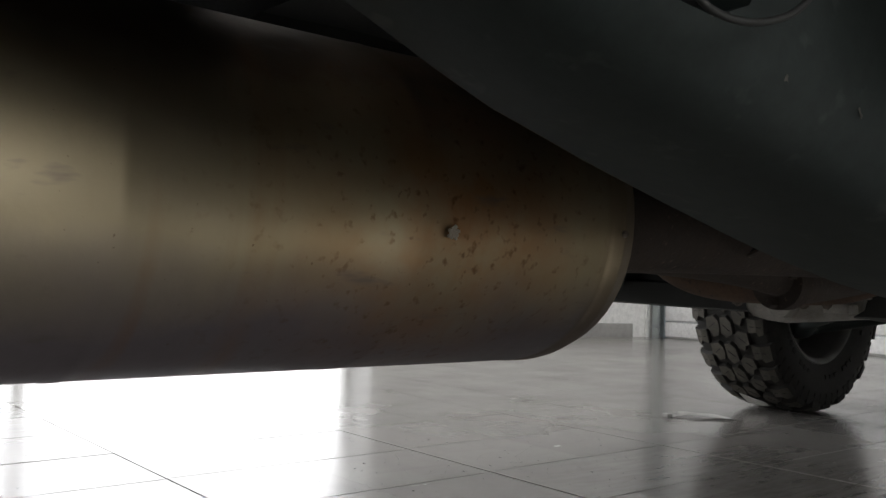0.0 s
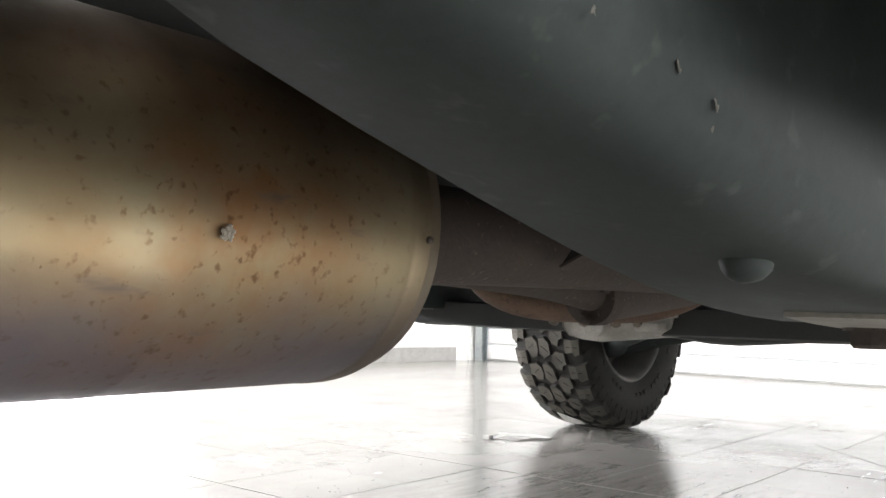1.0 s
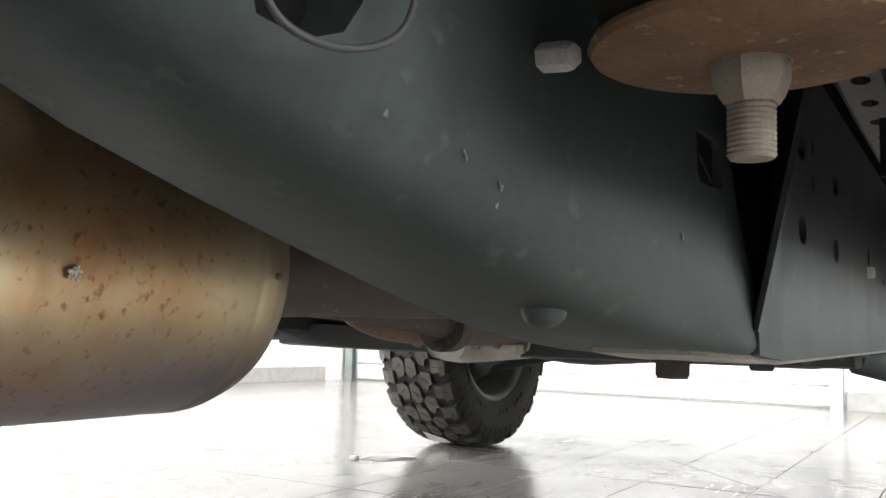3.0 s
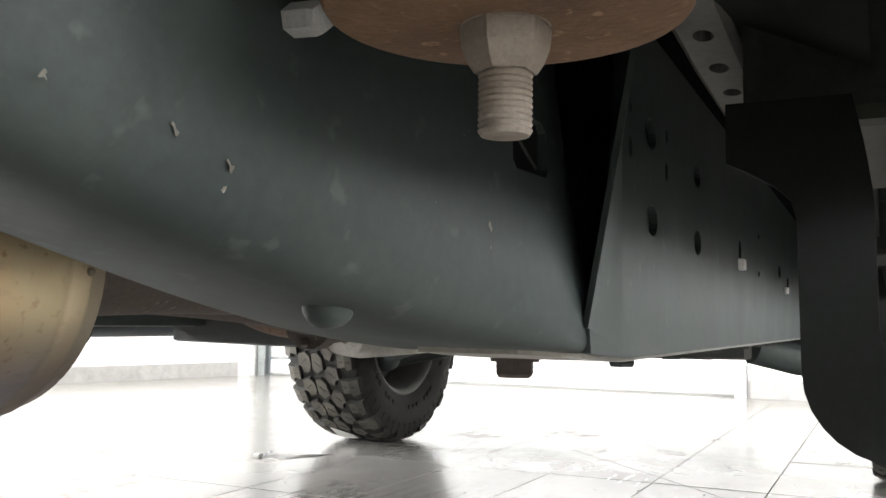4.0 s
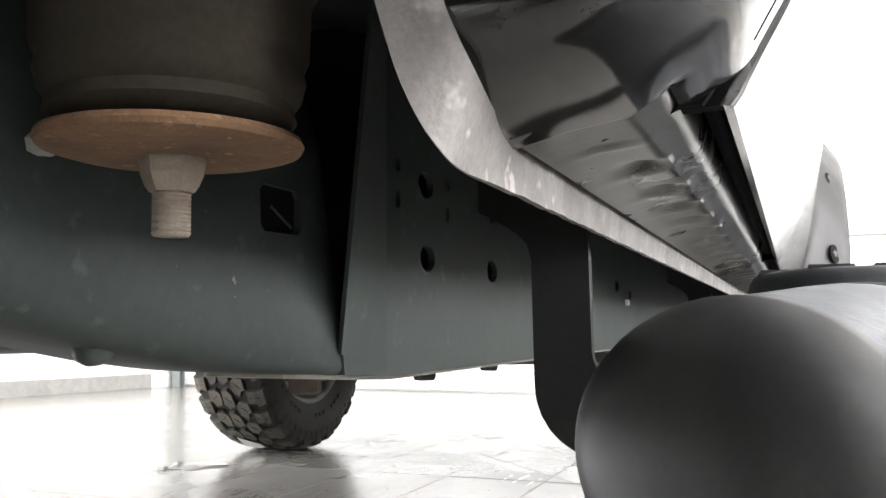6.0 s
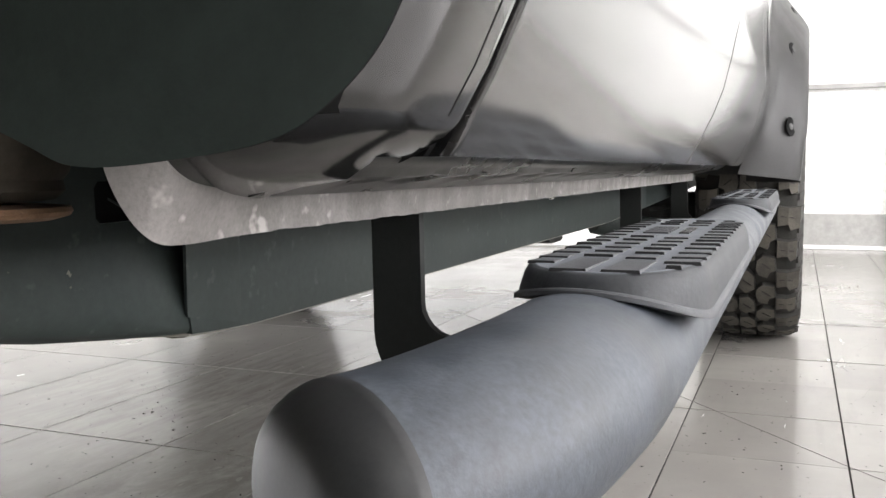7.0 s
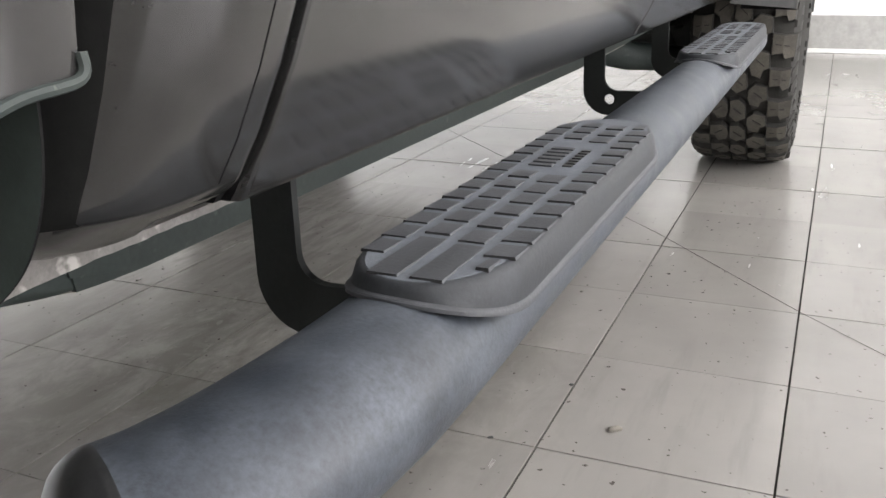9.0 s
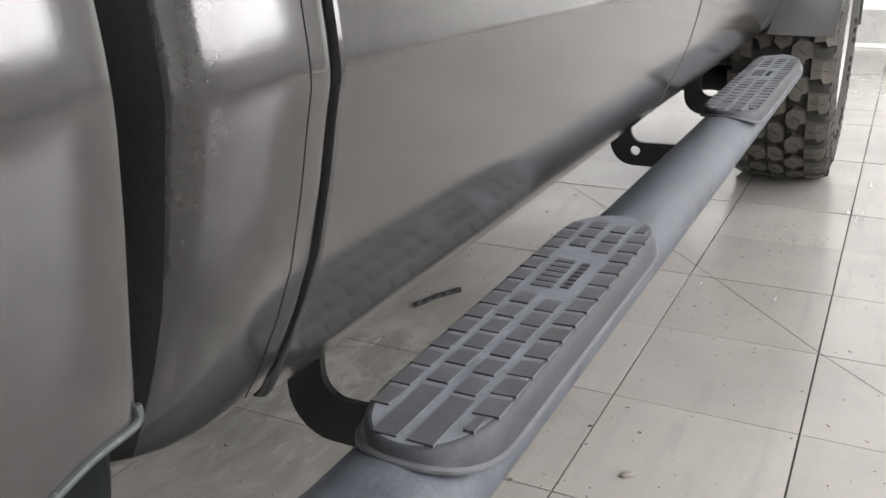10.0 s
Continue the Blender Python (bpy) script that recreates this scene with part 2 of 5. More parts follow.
def tile_material():
    """Grey porcelain: cloudy tone, lime tide marks, scuffs, dark grit, patchy gloss."""
    m = bpy.data.materials.new("porcelain_tile")
    m.use_nodes = True
    nt = m.node_tree
    b = nt.nodes["Principled BSDF"]
    geo = nt.nodes.new("ShaderNodeNewGeometry")

    def tex(scale, detail, stretch=(1, 1, 1), rough=0.6, warp=0.0):
        mp = nt.nodes.new("ShaderNodeMapping")
        mp.inputs["Scale"].default_value = stretch
        nt.links.new(geo.outputs["Position"], mp.inputs[0])
        n = nt.nodes.new("ShaderNodeTexNoise")
        n.inputs["Scale"].default_value, n.inputs["Detail"].default_value, n.inputs["Roughness"].default_value, n.inputs["Distortion"].default_value = scale, detail, rough, warp
        nt.links.new(mp.outputs[0], n.inputs["Vector"])
        return n.outputs[0]

    def rng(src, a, c, lo=0.0, hi=1.0):
        r = nt.nodes.new("ShaderNodeMapRange")
        for k, v in zip((1, 2, 3, 4), (a, c, lo, hi)):
            r.inputs[k].default_value = v
        nt.links.new(src, r.inputs[0])
        return r.outputs[0]

    def op(kind, a, c):
        x = nt.nodes.new("ShaderNodeMath")
        x.operation = kind
        for k, v in enumerate((a, c)):
            if isinstance(v, (int, float)):
                x.inputs[k].default_value = v
            else:
                nt.links.new(v, x.inputs[k])
        return x.outputs[0]

    def mix(f, a, c):
        x = nt.nodes.new("ShaderNodeMix")
        x.data_type = "RGBA"
        nt.links.new(f, x.inputs[0])
        for v, k in ((a, 6), (c, 7)):
            if isinstance(v, tuple):
                x.inputs[k].default_value = (*v, 1)
            else:
                nt.links.new(v, x.inputs[k])
        return x.outputs[2]
    cloud = rng(tex(2.2, 6), 0.34, 0.66)
    col = mix(cloud, (0.233, 0.222, 0.206), (0.192, 0.183, 0.171))
    oi = nt.nodes.new("ShaderNodeObjectInfo")
    hv = nt.nodes.new("ShaderNodeHueSaturation")
    nt.links.new(rng(oi.outputs["Random"], 0, 1, 0.93, 1.07), hv.inputs["Value"])
    nt.links.new(col, hv.inputs["Color"])
    col = hv.outputs[0]
    # tide marks: thin contours of a warped noise, only in patches
    tide = op("ABSOLUTE", op("SUBTRACT", tex(7, 4, (1, 1, 1), 0.55, 0.8), 0.5), 0)
    tide = op("MULTIPLY", rng(tide, 0.012, 0.0, 0, 0.0), rng(tex(1.7, 3), 0.52, 0.66))
    col = mix(tide, col, (0.31, 0.303, 0.288))
    lime = op("MULTIPLY", rng(tex(17, 5, (1, 0.7, 1), 0.65, 0.6), 0.52, 0.92, 0, 0.12), rng(tex(2.6, 3), 0.50, 0.68))
    col = mix(lime, col, (0.295, 0.288, 0.274))
    scuff = op("MULTIPLY", rng(tex(30, 4, (1, 0.12, 1)), 0.52, 0.70, 0, 0.30), rng(tex(1.4, 2), 0.42, 0.58))
    col = mix(scuff, col, (0.13, 0.125, 0.118))
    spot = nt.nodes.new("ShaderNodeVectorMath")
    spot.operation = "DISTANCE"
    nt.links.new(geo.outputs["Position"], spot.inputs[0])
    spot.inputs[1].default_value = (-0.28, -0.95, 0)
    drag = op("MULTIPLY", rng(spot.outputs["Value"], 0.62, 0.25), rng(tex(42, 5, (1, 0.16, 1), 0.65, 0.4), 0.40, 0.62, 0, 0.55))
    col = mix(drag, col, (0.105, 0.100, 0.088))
    # patchy dirt that also paints in shade under the truck
    soil = nt.nodes.new("ShaderNodeVectorMath")
    soil.operation = "DISTANCE"
    nt.links.new(geo.outputs["Position"], soil.inputs[0])
    soil.inputs[1].default_value = (0.22, -1.55, 0)
    dirt_shade = op("MULTIPLY", rng(soil.outputs["Value"], 0.60, 0.20), rng(tex(15, 6, (1, 0.5, 1), 0.7, 0.5), 0.36, 0.58, 0, 0.75))
    col = mix(dirt_shade, col, (0.112, 0.110, 0.095))
    scrape = op("MULTIPLY", rng(soil.outputs["Value"], 0.55, 0.2), rng(tex(48, 4, (1, 0.45, 1), 0.6, 1.2), 0.60, 0.70, 0, 0.55))
    col = mix(scrape, col, (0.24, 0.235, 0.215))
    grit = rng(tex(75, 2, (1, 1, 1), 0.5), 0.70, 0.74)
    col = mix(grit, col, (0.07, 0.062, 0.055))
    nt.links.new(col, b.inputs["Base Color"])
    gloss = rng(tex(3.1, 5), 0.36, 0.64, 0.16, 0.24)
    gloss = op("ADD", gloss, op("MULTIPLY", op("MAXIMUM", lime, scuff), 0.22))
    nt.links.new(gloss, b.inputs["Roughness"])
    bp = nt.nodes.new("ShaderNodeBump")
    bp.inputs["Strength"].default_value, bp.inputs["Distance"].default_value = 0.06, 0.002
    nt.links.new(tex(34, 4), bp.inputs["Height"])
    nt.links.new(bp.outputs[0], b.inputs["Normal"])
    return m


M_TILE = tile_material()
M_GROUT = material("dark_grout", (0.06, 0.055, 0.05), 0.9, 0, (0.04, 0.036, 0.033), 30, spec=0.05)
M_WATER = material("thin_water", (0.20, 0.195, 0.185), 0.03, 0, (0.17, 0.165, 0.16), 6, rough2=0.05)
M_CRUMB = material("dirt_crumbs", (0.035, 0.03, 0.026), 0.8, 0, (0.16, 0.15, 0.13), 9)
M_SOIL = material("pale_soil", (0.19, 0.175, 0.15), 0.9, 0, (0.13, 0.118, 0.10), 120)
M_PAPER = material("white_paper", (0.75, 0.74, 0.71), 0.7, 0, (0.62, 0.60, 0.56), 60)
M_GREY = material("grey_plastic", (0.42, 0.42, 0.40), 0.5, 0, (0.32, 0.31, 0.29), 60)
M_GLASSDARK = material("dark_glass", (0.012, 0.013, 0.014), 0.05, 0, (0.012, 0.013, 0.014), 5)
M_FARWHITE = material("outdoor_ground", (0.45, 0.45, 0.43), 0.8, 0, (0.35, 0.35, 0.33), 1)


# ---- mesh helpers ----
def part(name, bm, mat, parent=None, label="", smooth=False, angle=40):
    me = bpy.data.meshes.new(name)
    bmesh.ops.recalc_face_normals(bm, faces=bm.faces[:])
    if smooth:
        for f in bm.faces:
            f.smooth = True
        for e in bm.edges:
            if len(e.link_faces) == 2 and e.calc_face_angle(0) > radians(angle):
                e.smooth = False
    bm.to_mesh(me)
    bm.free()
    me.materials.append(mat)
    ob = new(name, me)
    if parent:
        ob.parent = parent
    if label:
        ob["label"] = label
    return ob


def B():
    return bmesh.new()


def box(bm, x0, x1, y0, y1, z0, z1, bev=0.0):
    r = bmesh.ops.create_cube(bm, size=1)
    for v in r["verts"]:
        v.co = Vector(((x0 + x1) / 2 + v.co.x * (x1 - x0), (y0 + y1) / 2 + v.co.y * (y1 - y0), (z0 + z1) / 2 + v.co.z * (z1 - z0)))
    if bev:
        es = list({e for v in r["verts"] for e in v.link_edges})
        bmesh.ops.bevel(bm, geom=es, offset=bev, segments=2, affect="EDGES", profile=0.6)
    return bm


def loft(bm, rings, closed=True, caps=True):
    """Quads between rings of equally many points; closed: each ring is a loop."""
    vs = [[bm.verts.new(p) for p in ring] for ring in rings]
    n = len(vs[0])
    for a, b in zip(vs, vs[1:]):
        for i in range(n if closed else n - 1):
            j = (i + 1) % n
            bm.faces.new((a[i], a[j], b[j], b[i]))
    if caps and closed:
        bm.faces.new(vs[0][::-1])
        bm.faces.new(vs[-1])
    return bm


def prism(bm, pts, fn, d0, d1):
    """A polygon of (u, v) points, carried to 3D by fn(u, v, d), from d0 to d1."""
    return loft(bm, [[fn(u, v, d0) for u, v in pts], [fn(u, v, d1) for u, v in pts]])


def circle(n, r, r2=None, a0=0.0):
    r2 = r2 or r
    return [(r * math.cos(a0 + 2 * math.pi * i / n), r2 * math.sin(a0 + 2 * math.pi * i / n)) for i in range(n)]


def tube(bm, path, r, n=16, caps=True):
    """A round tube along points; r: a number or one for each point."""
    rings = []
    path = [Vector(p) for p in path]
    up = None
    for i, p in enumerate(path):
        d = (path[min(i + 1, len(path) - 1)] - path[max(i - 1, 0)]).normalized()
        if up is None:
            up = Vector((0, 0, 1)) if abs(d.z) < 0.9 else Vector((1, 0, 0))
        s = d.cross(up).normalized()
        up = s.cross(d).normalized()
        rr = r[i] if isinstance(r, (list, tuple)) else r
        rings.append([p + s * a * rr + up * b * rr for a, b in circle(n, 1)])
    return loft(bm, rings, caps=caps)


def smooth_path(pts, k=6):
    """A Catmull-Rom path through points."""
    pts = [Vector(p) for p in pts]
    out = []
    for i in range(len(pts) - 1):
        p0, p1, p2, p3 = pts[max(i - 1, 0)], pts[i], pts[i + 1], pts[min(i + 2, len(pts) - 1)]
        for j in range(k):
            t = j / k
            out.append(0.5 * ((2 * p1) + (p2 - p0) * t + (2 * p0 - 5 * p1 + 4 * p2 - p3) * t * t + (3 * p1 - p0 - 3 * p2 + p3) * t ** 3))
    out.append(pts[-1])
    return out


def lathe(bm, prof, centre, axis="x", n=48):
    """Turn (radius, along) points round an axis through the centre."""
    rings = []
    c = Vector(centre)
    for i in range(n):
        a = 2 * math.pi * i / n
        ring = []
        for r, s in prof:
            u, v = r * math.cos(a), r * math.sin(a)
            ring.append(c + (Vector((s, u, v)) if axis == "x" else Vector((u, v, s)) if axis == "z" else Vector((u, s, v))))
        rings.append(ring)
    rings.append(rings[0])
    vs = [[bm.verts.new(p) for p in ring] for ring in rings[:-1]]
    vs.append(vs[0])
    for a, b in zip(vs, vs[1:]):
        for i in range(len(prof) - 1):
            bm.faces.new((a[i], a[i + 1], b[i + 1], b[i]))
    return bm


def hexbolt(bm, centre, direction, r, h, washer=0.0):
    """A hexagonal head standing on a face."""
    d = Vector(direction).normalized()
    s = d.orthogonal().normalized()
    u = d.cross(s)
    c = Vector(centre)
    if washer:
        loft(bm, [[c + (s * a + u * b) + d * k for a, b in circle(16, washer)] for k in (-0.001, 0.0015)])
    loft(bm, [[c + (s * a + u * b) * f + d * k for a, b in circle(6, r)] for k, f in ((0, 1), (h * 0.8, 1), (h, 0.85))])
    return bm


def lerp_table(tab, y):
    for (y0, v0), (y1, v1) in zip(tab, tab[1:]):
        if y <= y1:
            f = min(1, max(0, (y - y0) / (y1 - y0)))
            return v0 + (v1 - v0) * f
    return tab[-1][1]


# ---- the room ----
def west(y):
    return -4.40 + 0.235 * (min(y, 3.0) - 0.1) if y > 0.1 else -4.40


def slab(name, pts, z0, z1, mat, label="", kind="structure", parent=None):
    bm = prism(B(), pts, lambda u, v, d: Vector((u, v, d)), z0, z1)
    ob = part(name, bm, mat, parent)
    if not parent:
        tagged(ob, label, name.split("_")[0], kind=kind)
    return ob


YN, YS, XE = 3.12, -6.2, 4.5
floor = slab("floor", [(-4.6, YS), (XE, YS), (XE, 3.6), (-4.6, 3.6)], -0.12, -0.006, M_GROUT, "grey porcelain tile floor with dark joints, wet and dusty")
slab("ground", [(-300, -300), (300, -300), (300, 300), (-300, 300)], -0.3, -0.125, M_FARWHITE, "pale paved ground outside the hall")
ceiling = slab("ceiling", [(-4.9, YS - 0.2), (XE + 0.2, YS - 0.2), (XE + 0.2, 3.8), (-4.9, 3.8)], CEIL, CEIL + 0.15, M_CEIL, "plain white ceiling of the hall")
slab("wall_west", [(-4.62, 0.78), (west(0.78), 0.78), (west(3.0), 3.0), (west(3.0), 3.4), (-4.62, 3.4)], -0.006, CEIL, M_WALL, "white painted wall beside the shutter")
slab("wall_west_low", [(-4.62, -5.6), (-4.40, -5.6), (-4.40, 0.777), (-4.62, 0.777)], -0.006, 0.11, M_WALL, "low white parapet under the window")
slab("wall_west_end", [(-4.62, YS), (-4.40, YS), (-4.40, -5.603), (-4.62, -5.603)], -0.006, CEIL, M_WALL, "white wall pier beside the window")
slab("wall_west_head", [(-4.62, -5.6), (-4.40, -5.6), (-4.40, 0.777), (-4.62, 0.777)], 3.05, CEIL, M_WALL, "white lintel over the window")
slab("wall_south", [(-4.62, YS - 0.2), (XE + 0.2, YS - 0.2), (XE + 0.2, YS - 0.003), (-4.62, YS - 0.003)], -0.006, CEIL, M_WALL, "plain white wall of the hall")
slab("wall_east", [(XE + 0.003, YS), (XE + 0.2, YS), (XE + 0.2, 3.6), (XE + 0.003, 3.6)], -0.006, 0.72, M_WALL, "white wall under the wide windows")
slab("wall_east_head", [(XE + 0.003, YS), (XE + 0.2, YS), (XE + 0.2, 3.6), (XE + 0.003, 3.6)], 3.1, CEIL, M_WALL, "white lintel over the wide windows")
slab("wall_east_pier", [(XE + 0.003, 2.4), (XE + 0.2, 2.4), (XE + 0.2, 3.6), (XE + 0.003, 3.6)], 0.723, 3.097, M_WALL, "white wall pier beside the wide windows")
slab("wall_east_pier", [(XE + 0.003, YS), (XE + 0.2, YS), (XE + 0.2, -4.4), (XE + 0.003, -4.4)], 0.723, 3.097, M_WALL, "white wall pier beside the wide windows")
slab("wall_north", [(-0.045, YN - 0.05), (0.62, YN - 0.05), (0.62, 3.45), (XE, 3.45), (XE, 3.7), (-0.045, 3.7)], -0.006, CEIL, M_WALL, "white painted wall with a grey plinth")
slab("wall_north_pier", [(west(3.0) + 0.003, 3.0), (-3.70, 3.0), (-3.70, 3.7), (west(3.0) + 0.003, 3.7)], -0.006, CEIL, M_WALL, "white pier beside the roller shutter")


def plinth(pts, h, t=0.012):
    (x0, y0), (x1, y1) = pts
    d = Vector((x1 - x0, y1 - y0, 0)).normalized()
    n = Vector((d.y, -d.x, 0)) * t
    bm = loft(B(), [[Vector((x, y, 0)) + k for k in (Vector((0, 0, 0)), n, n + Vector((0, 0, h - 0.004)), n * 0.6 + Vector((0, 0, h)), Vector((0, 0, h)))] for x, y in pts])
    return tagged(part("baseboard", bm, M_PLINTH), "smooth grey plinth along the white wall", "baseboard", kind="structure")


plinth([(-4.397, -5.5), (-4.397, 0.09)], 0.105)
plinth([(-4.397, 0.1), (west(2.88) + 0.003, 2.88)], 0.105)
plinth([(-0.03, YN - 0.053), (0.60, YN - 0.053)], 0.11)
plinth([(0.63, 3.447), (1.46, 3.447)], 0.225)
bm = box(B(), 0.63, 1.46, 3.418, 3.434, 0.001, 0.026, 0.003)
tagged(part("trim", bm, M_WALL), "white foot strip below the grey plinth", "trim", kind="structure")
bm = box(B(), 1.47, 1.62, 3.36, 3.447, 0, 2.2, 0.004)
tagged(part("trim", bm, M_WALL), "white painted upright casing on the wall", "trim", kind="structure")
bm = box(B(), 0.65, 4.3, 3.41, 3.447, 1.0, 1.03, 0.004)
tagged(part("trim", bm, M_PLINTH), "thin grey ledge along the white wall", "trim", kind="structure")

# roller shutter with guide rails
shutter = tagged(new("door_1"), "closed white slatted roller shutter door", "shutter", kind="structure")
for k in range(26):
    z0 = 0.006 + k * 0.125
    pts = [(0, 0.0), (0.012, 0.01), (0.016, 0.06), (0.012, 0.112), (0, 0.121), (-0.006, 0.121), (-0.006, 0)]
    bm = loft(B(), [[Vector((x, YN - u, z0 + v)) for u, v in pts] for x in (-3.60, -0.10)])
    part("slat", bm, M_SHUT, shutter)
for x in (-3.665, -0.115):
    bm = B()
    box(bm, x, x + 0.012, YN - 0.09, YN + 0.05, 0, CEIL)
    box(bm, x + 0.012, x + 0.065, YN - 0.09, YN - 0.08, 0, CEIL)
    box(bm, x + 0.012, x + 0.065, YN - 0.03, YN - 0.02, 0, CEIL)
    for k in range(8):
        hexbolt(bm, (x + 0.038, YN - 0.09, 0.08 + 0.4 * k), (0, -1, 0), 0.009, 0.006)
    g = part("guide_rail", bm, M_STEEL if x < -1 else M_SHUT, shutter, "galvanised steel guide channel")
bm = box(B(), -3.60, -0.12, YN - 0.012, YN + 0.02, 0.001, 0.005)
part("bottom_seal", bm, M_GREY, shutter, "thin grey rubber bottom seal")

# bright overcast distance outside the windows
def backdrop(x, y0, y1, z0, z1, strength):
    m = bpy.data.materials.new("bright_overcast_distance")
    m.use_nodes = True
    e = m.node_tree.nodes["Principled BSDF"]
    e.inputs["Base Color"].default_value = (0.8, 0.8, 0.8, 1)
    e.inputs["Emission Color"].default_value = (0.97, 0.98, 1.0, 1)
    e.inputs["Emission Strength"].default_value = strength
    bm = box(B(), x - 0.01, x + 0.01, y0, y1, z0, z1)
    tagged(part("backdrop", bm, m), "bright white overcast distance outside the window", "backdrop", kind="structure")


backdrop(-5.6, -8.0, 4.0, -0.1, 4.6, 2.2)
backdrop(5.6, -8.0, 5.0, -0.1, 4.6, 0.9)

# window frames
def window(name, x, y0, y1, z0, z1, n, label):
    w = tagged(new(name), label, "window", kind="structure")
    for k in range(n + 1):
        y = y0 + (y1 - y0) * k / n
        part("window_frame", box(B(), x - 0.03, x + 0.03, y - 0.025, y + 0.025, z0, z1, 0.004), M_WALL, w)
    part("window_frame", box(B(), x - 0.034, x + 0.034, y0 - 0.025, y1 + 0.025, z0, z0 + 0.05, 0.004), M_WALL, w)
    part("window_frame", box(B(), x - 0.034, x + 0.034, y0 - 0.025, y1 + 0.025, z1 - 0.05, z1, 0.004), M_WALL, w)


window("window_1", -4.51, -5.57, 0.745, 0.113, 3.047, 3, "wide bright window with slim white frame")
window("window_2", XE + 0.1, -4.37, 2.37, 0.723, 3.097, 1, "wide bright window with slim white frame")
# cases for the added ceiling fill lamps
for lx in (-2.6, 2.6):
    for ly in (-4.0, -1.0, 1.8):
        bm = box(B(), lx - 0.17, lx + 0.17, ly - 0.78, ly + 0.78, CEIL - 0.07, CEIL - 0.002, 0.008)
        tagged(part("ceiling_light", bm, M_SHUT), "white case of an added, unseen ceiling fill light", "ceiling light", "ceiling lights")


# ---- the pickup truck ----
truck = tagged(new("pickup_truck"), "dark grey pickup truck with black step bars and off-road tyres", "truck")


def mirror(x):
    return 2 * XC - x


def cut(ob, cutter_bm):
    """Take the cutter's shape out of a mesh for good."""
    me = bpy.data.meshes.new("cutter")
    bmesh.ops.recalc_face_normals(cutter_bm, faces=cutter_bm.faces[:])
    cutter_bm.to_mesh(me)
    cutter_bm.free()
    c = new("cutter", me)
    mod = ob.modifiers.new("cut", "BOOLEAN")
    mod.operation, mod.object, mod.solver = "DIFFERENCE", c, "EXACT"
    bpy.context.view_layer.update()
    res = bpy.data.meshes.new_from_object(ob.evaluated_get(bpy.context.evaluated_depsgraph_get()))
    ob.modifiers.clear()
    ob.data = res
    bpy.data.objects.remove(c)


# -- chassis rails --
RAIL_Z = [(-4.2, 0.62), (-3.3, 0.68), (-3.0, 0.640), (-2.85, 0.586), (-2.75, 0.548), (-2.65, 0.510), (-2.60, 0.4915), (-2.575, 0.4810), (-2.55, 0.4718), (-2.51, 0.4610), (-2.47, 0.4512),
          (-2.43, 0.4420), (-2.40, 0.4355), (-2.35, 0.4265), (-2.30, 0.4200), (-2.25, 0.4160), (-2.2, 0.4135), (-1.0, 0.4130), (-0.6, 0.42), (0.9, 0.46)]
RAIL_X = [(-4.2, 0.50), (-3.0, 0.535), (-2.60, 0.556), (-2.48, 0.567), (-2.40, 0.576), (-2.35, 0.581), (-2.325, 0.5815), (-2.300, 0.5815), (-2.278, 0.5812), (-2.266, 0.5780), (-2.256, 0.566), (-2.24, 0.548), (-1.0, 0.540), (0.9, 0.50)]


def rail(side):
    sx = (lambda x: x) if side > 0 else mirror
    ys = [-4.2, -3.6, -3.3, -3.0, -2.9, -2.8] + [-2.75 + 0.02 * k for k in range(24)] + [-2.284, -2.278, -2.272, -2.266, -2.261, -2.256, -2.248, -2.24, -2.2, -2.0, -1.5, -1.0, -0.6, 0.2, 0.9]
    rings = []
    for y in ys:
        zb, xo = lerp_table(RAIL_Z, y), lerp_table(RAIL_X, y)
        xi, zt = 0.487, zb + 0.15
        xl = xo if y < -2.40 else 0.5915 if y > -2.262 else 0.5760 + 0.0155 * (y + 2.40) / 0.138
        k = min(1, max(0.25, (-2.265 - y) / 0.06))
        rings.append([Vector((sx(x), y, z)) for x, z in (
            (xi, zb + 0.006), (xi + 0.004, zb), (xl - 0.050, zb - 0.002 * k), (xl - 0.024 * k - 0.002, zb - 0.003 * k), (xl - 0.014 * k, zb - 0.001 * k), (xl - 0.008 * k, zb + 0.003 * k), (xl - 0.0035 * k, zb + 0.009 * k),
            (xl - 0.001 * k, zb + 0.016 * k), (xl * 0.85 + xo * 0.15, zb + 0.030), (xl * 0.3 + xo * 0.7, zb + 0.07), (xo - 0.001, zb + 0.11), (xo - 0.004, zt - 0.012), (xo - 0.012, zt), (xi, zt))])
    return part("chassis_rail", loft(B(), rings), M_FRAME, truck, "dusty black boxed steel chassis rail", True, 35)


rail_r = rail(1)
rail_l = rail(-1)
# square window and slot in the rail's side
cut(rail_r, prism(B(), [(-2.331, 0.489), (-2.328, 0.486), (-2.299, 0.4865), (-2.296, 0.490), (-2.296, 0.505), (-2.299, 0.5085), (-2.328, 0.5085), (-2.331, 0.505)], lambda u, v, d: Vector((d, u, v)), 0.495, 0.60))
bm = loft(B(), [[Vector((x, y, z + dz)) for dz, x in ((-0.0006, 0.5786), (0.0006, 0.5786), (0.0006, 0.5796), (-0.0006, 0.5796))] for y, z, x in ((-2.318, 0.4990, 0), (-2.306, 0.4935, 0), (-2.299, 0.4905, 0))])
part("rail_lip", bm, M_PLATE, rail_r, "thin bent sheet edge inside the rail window")


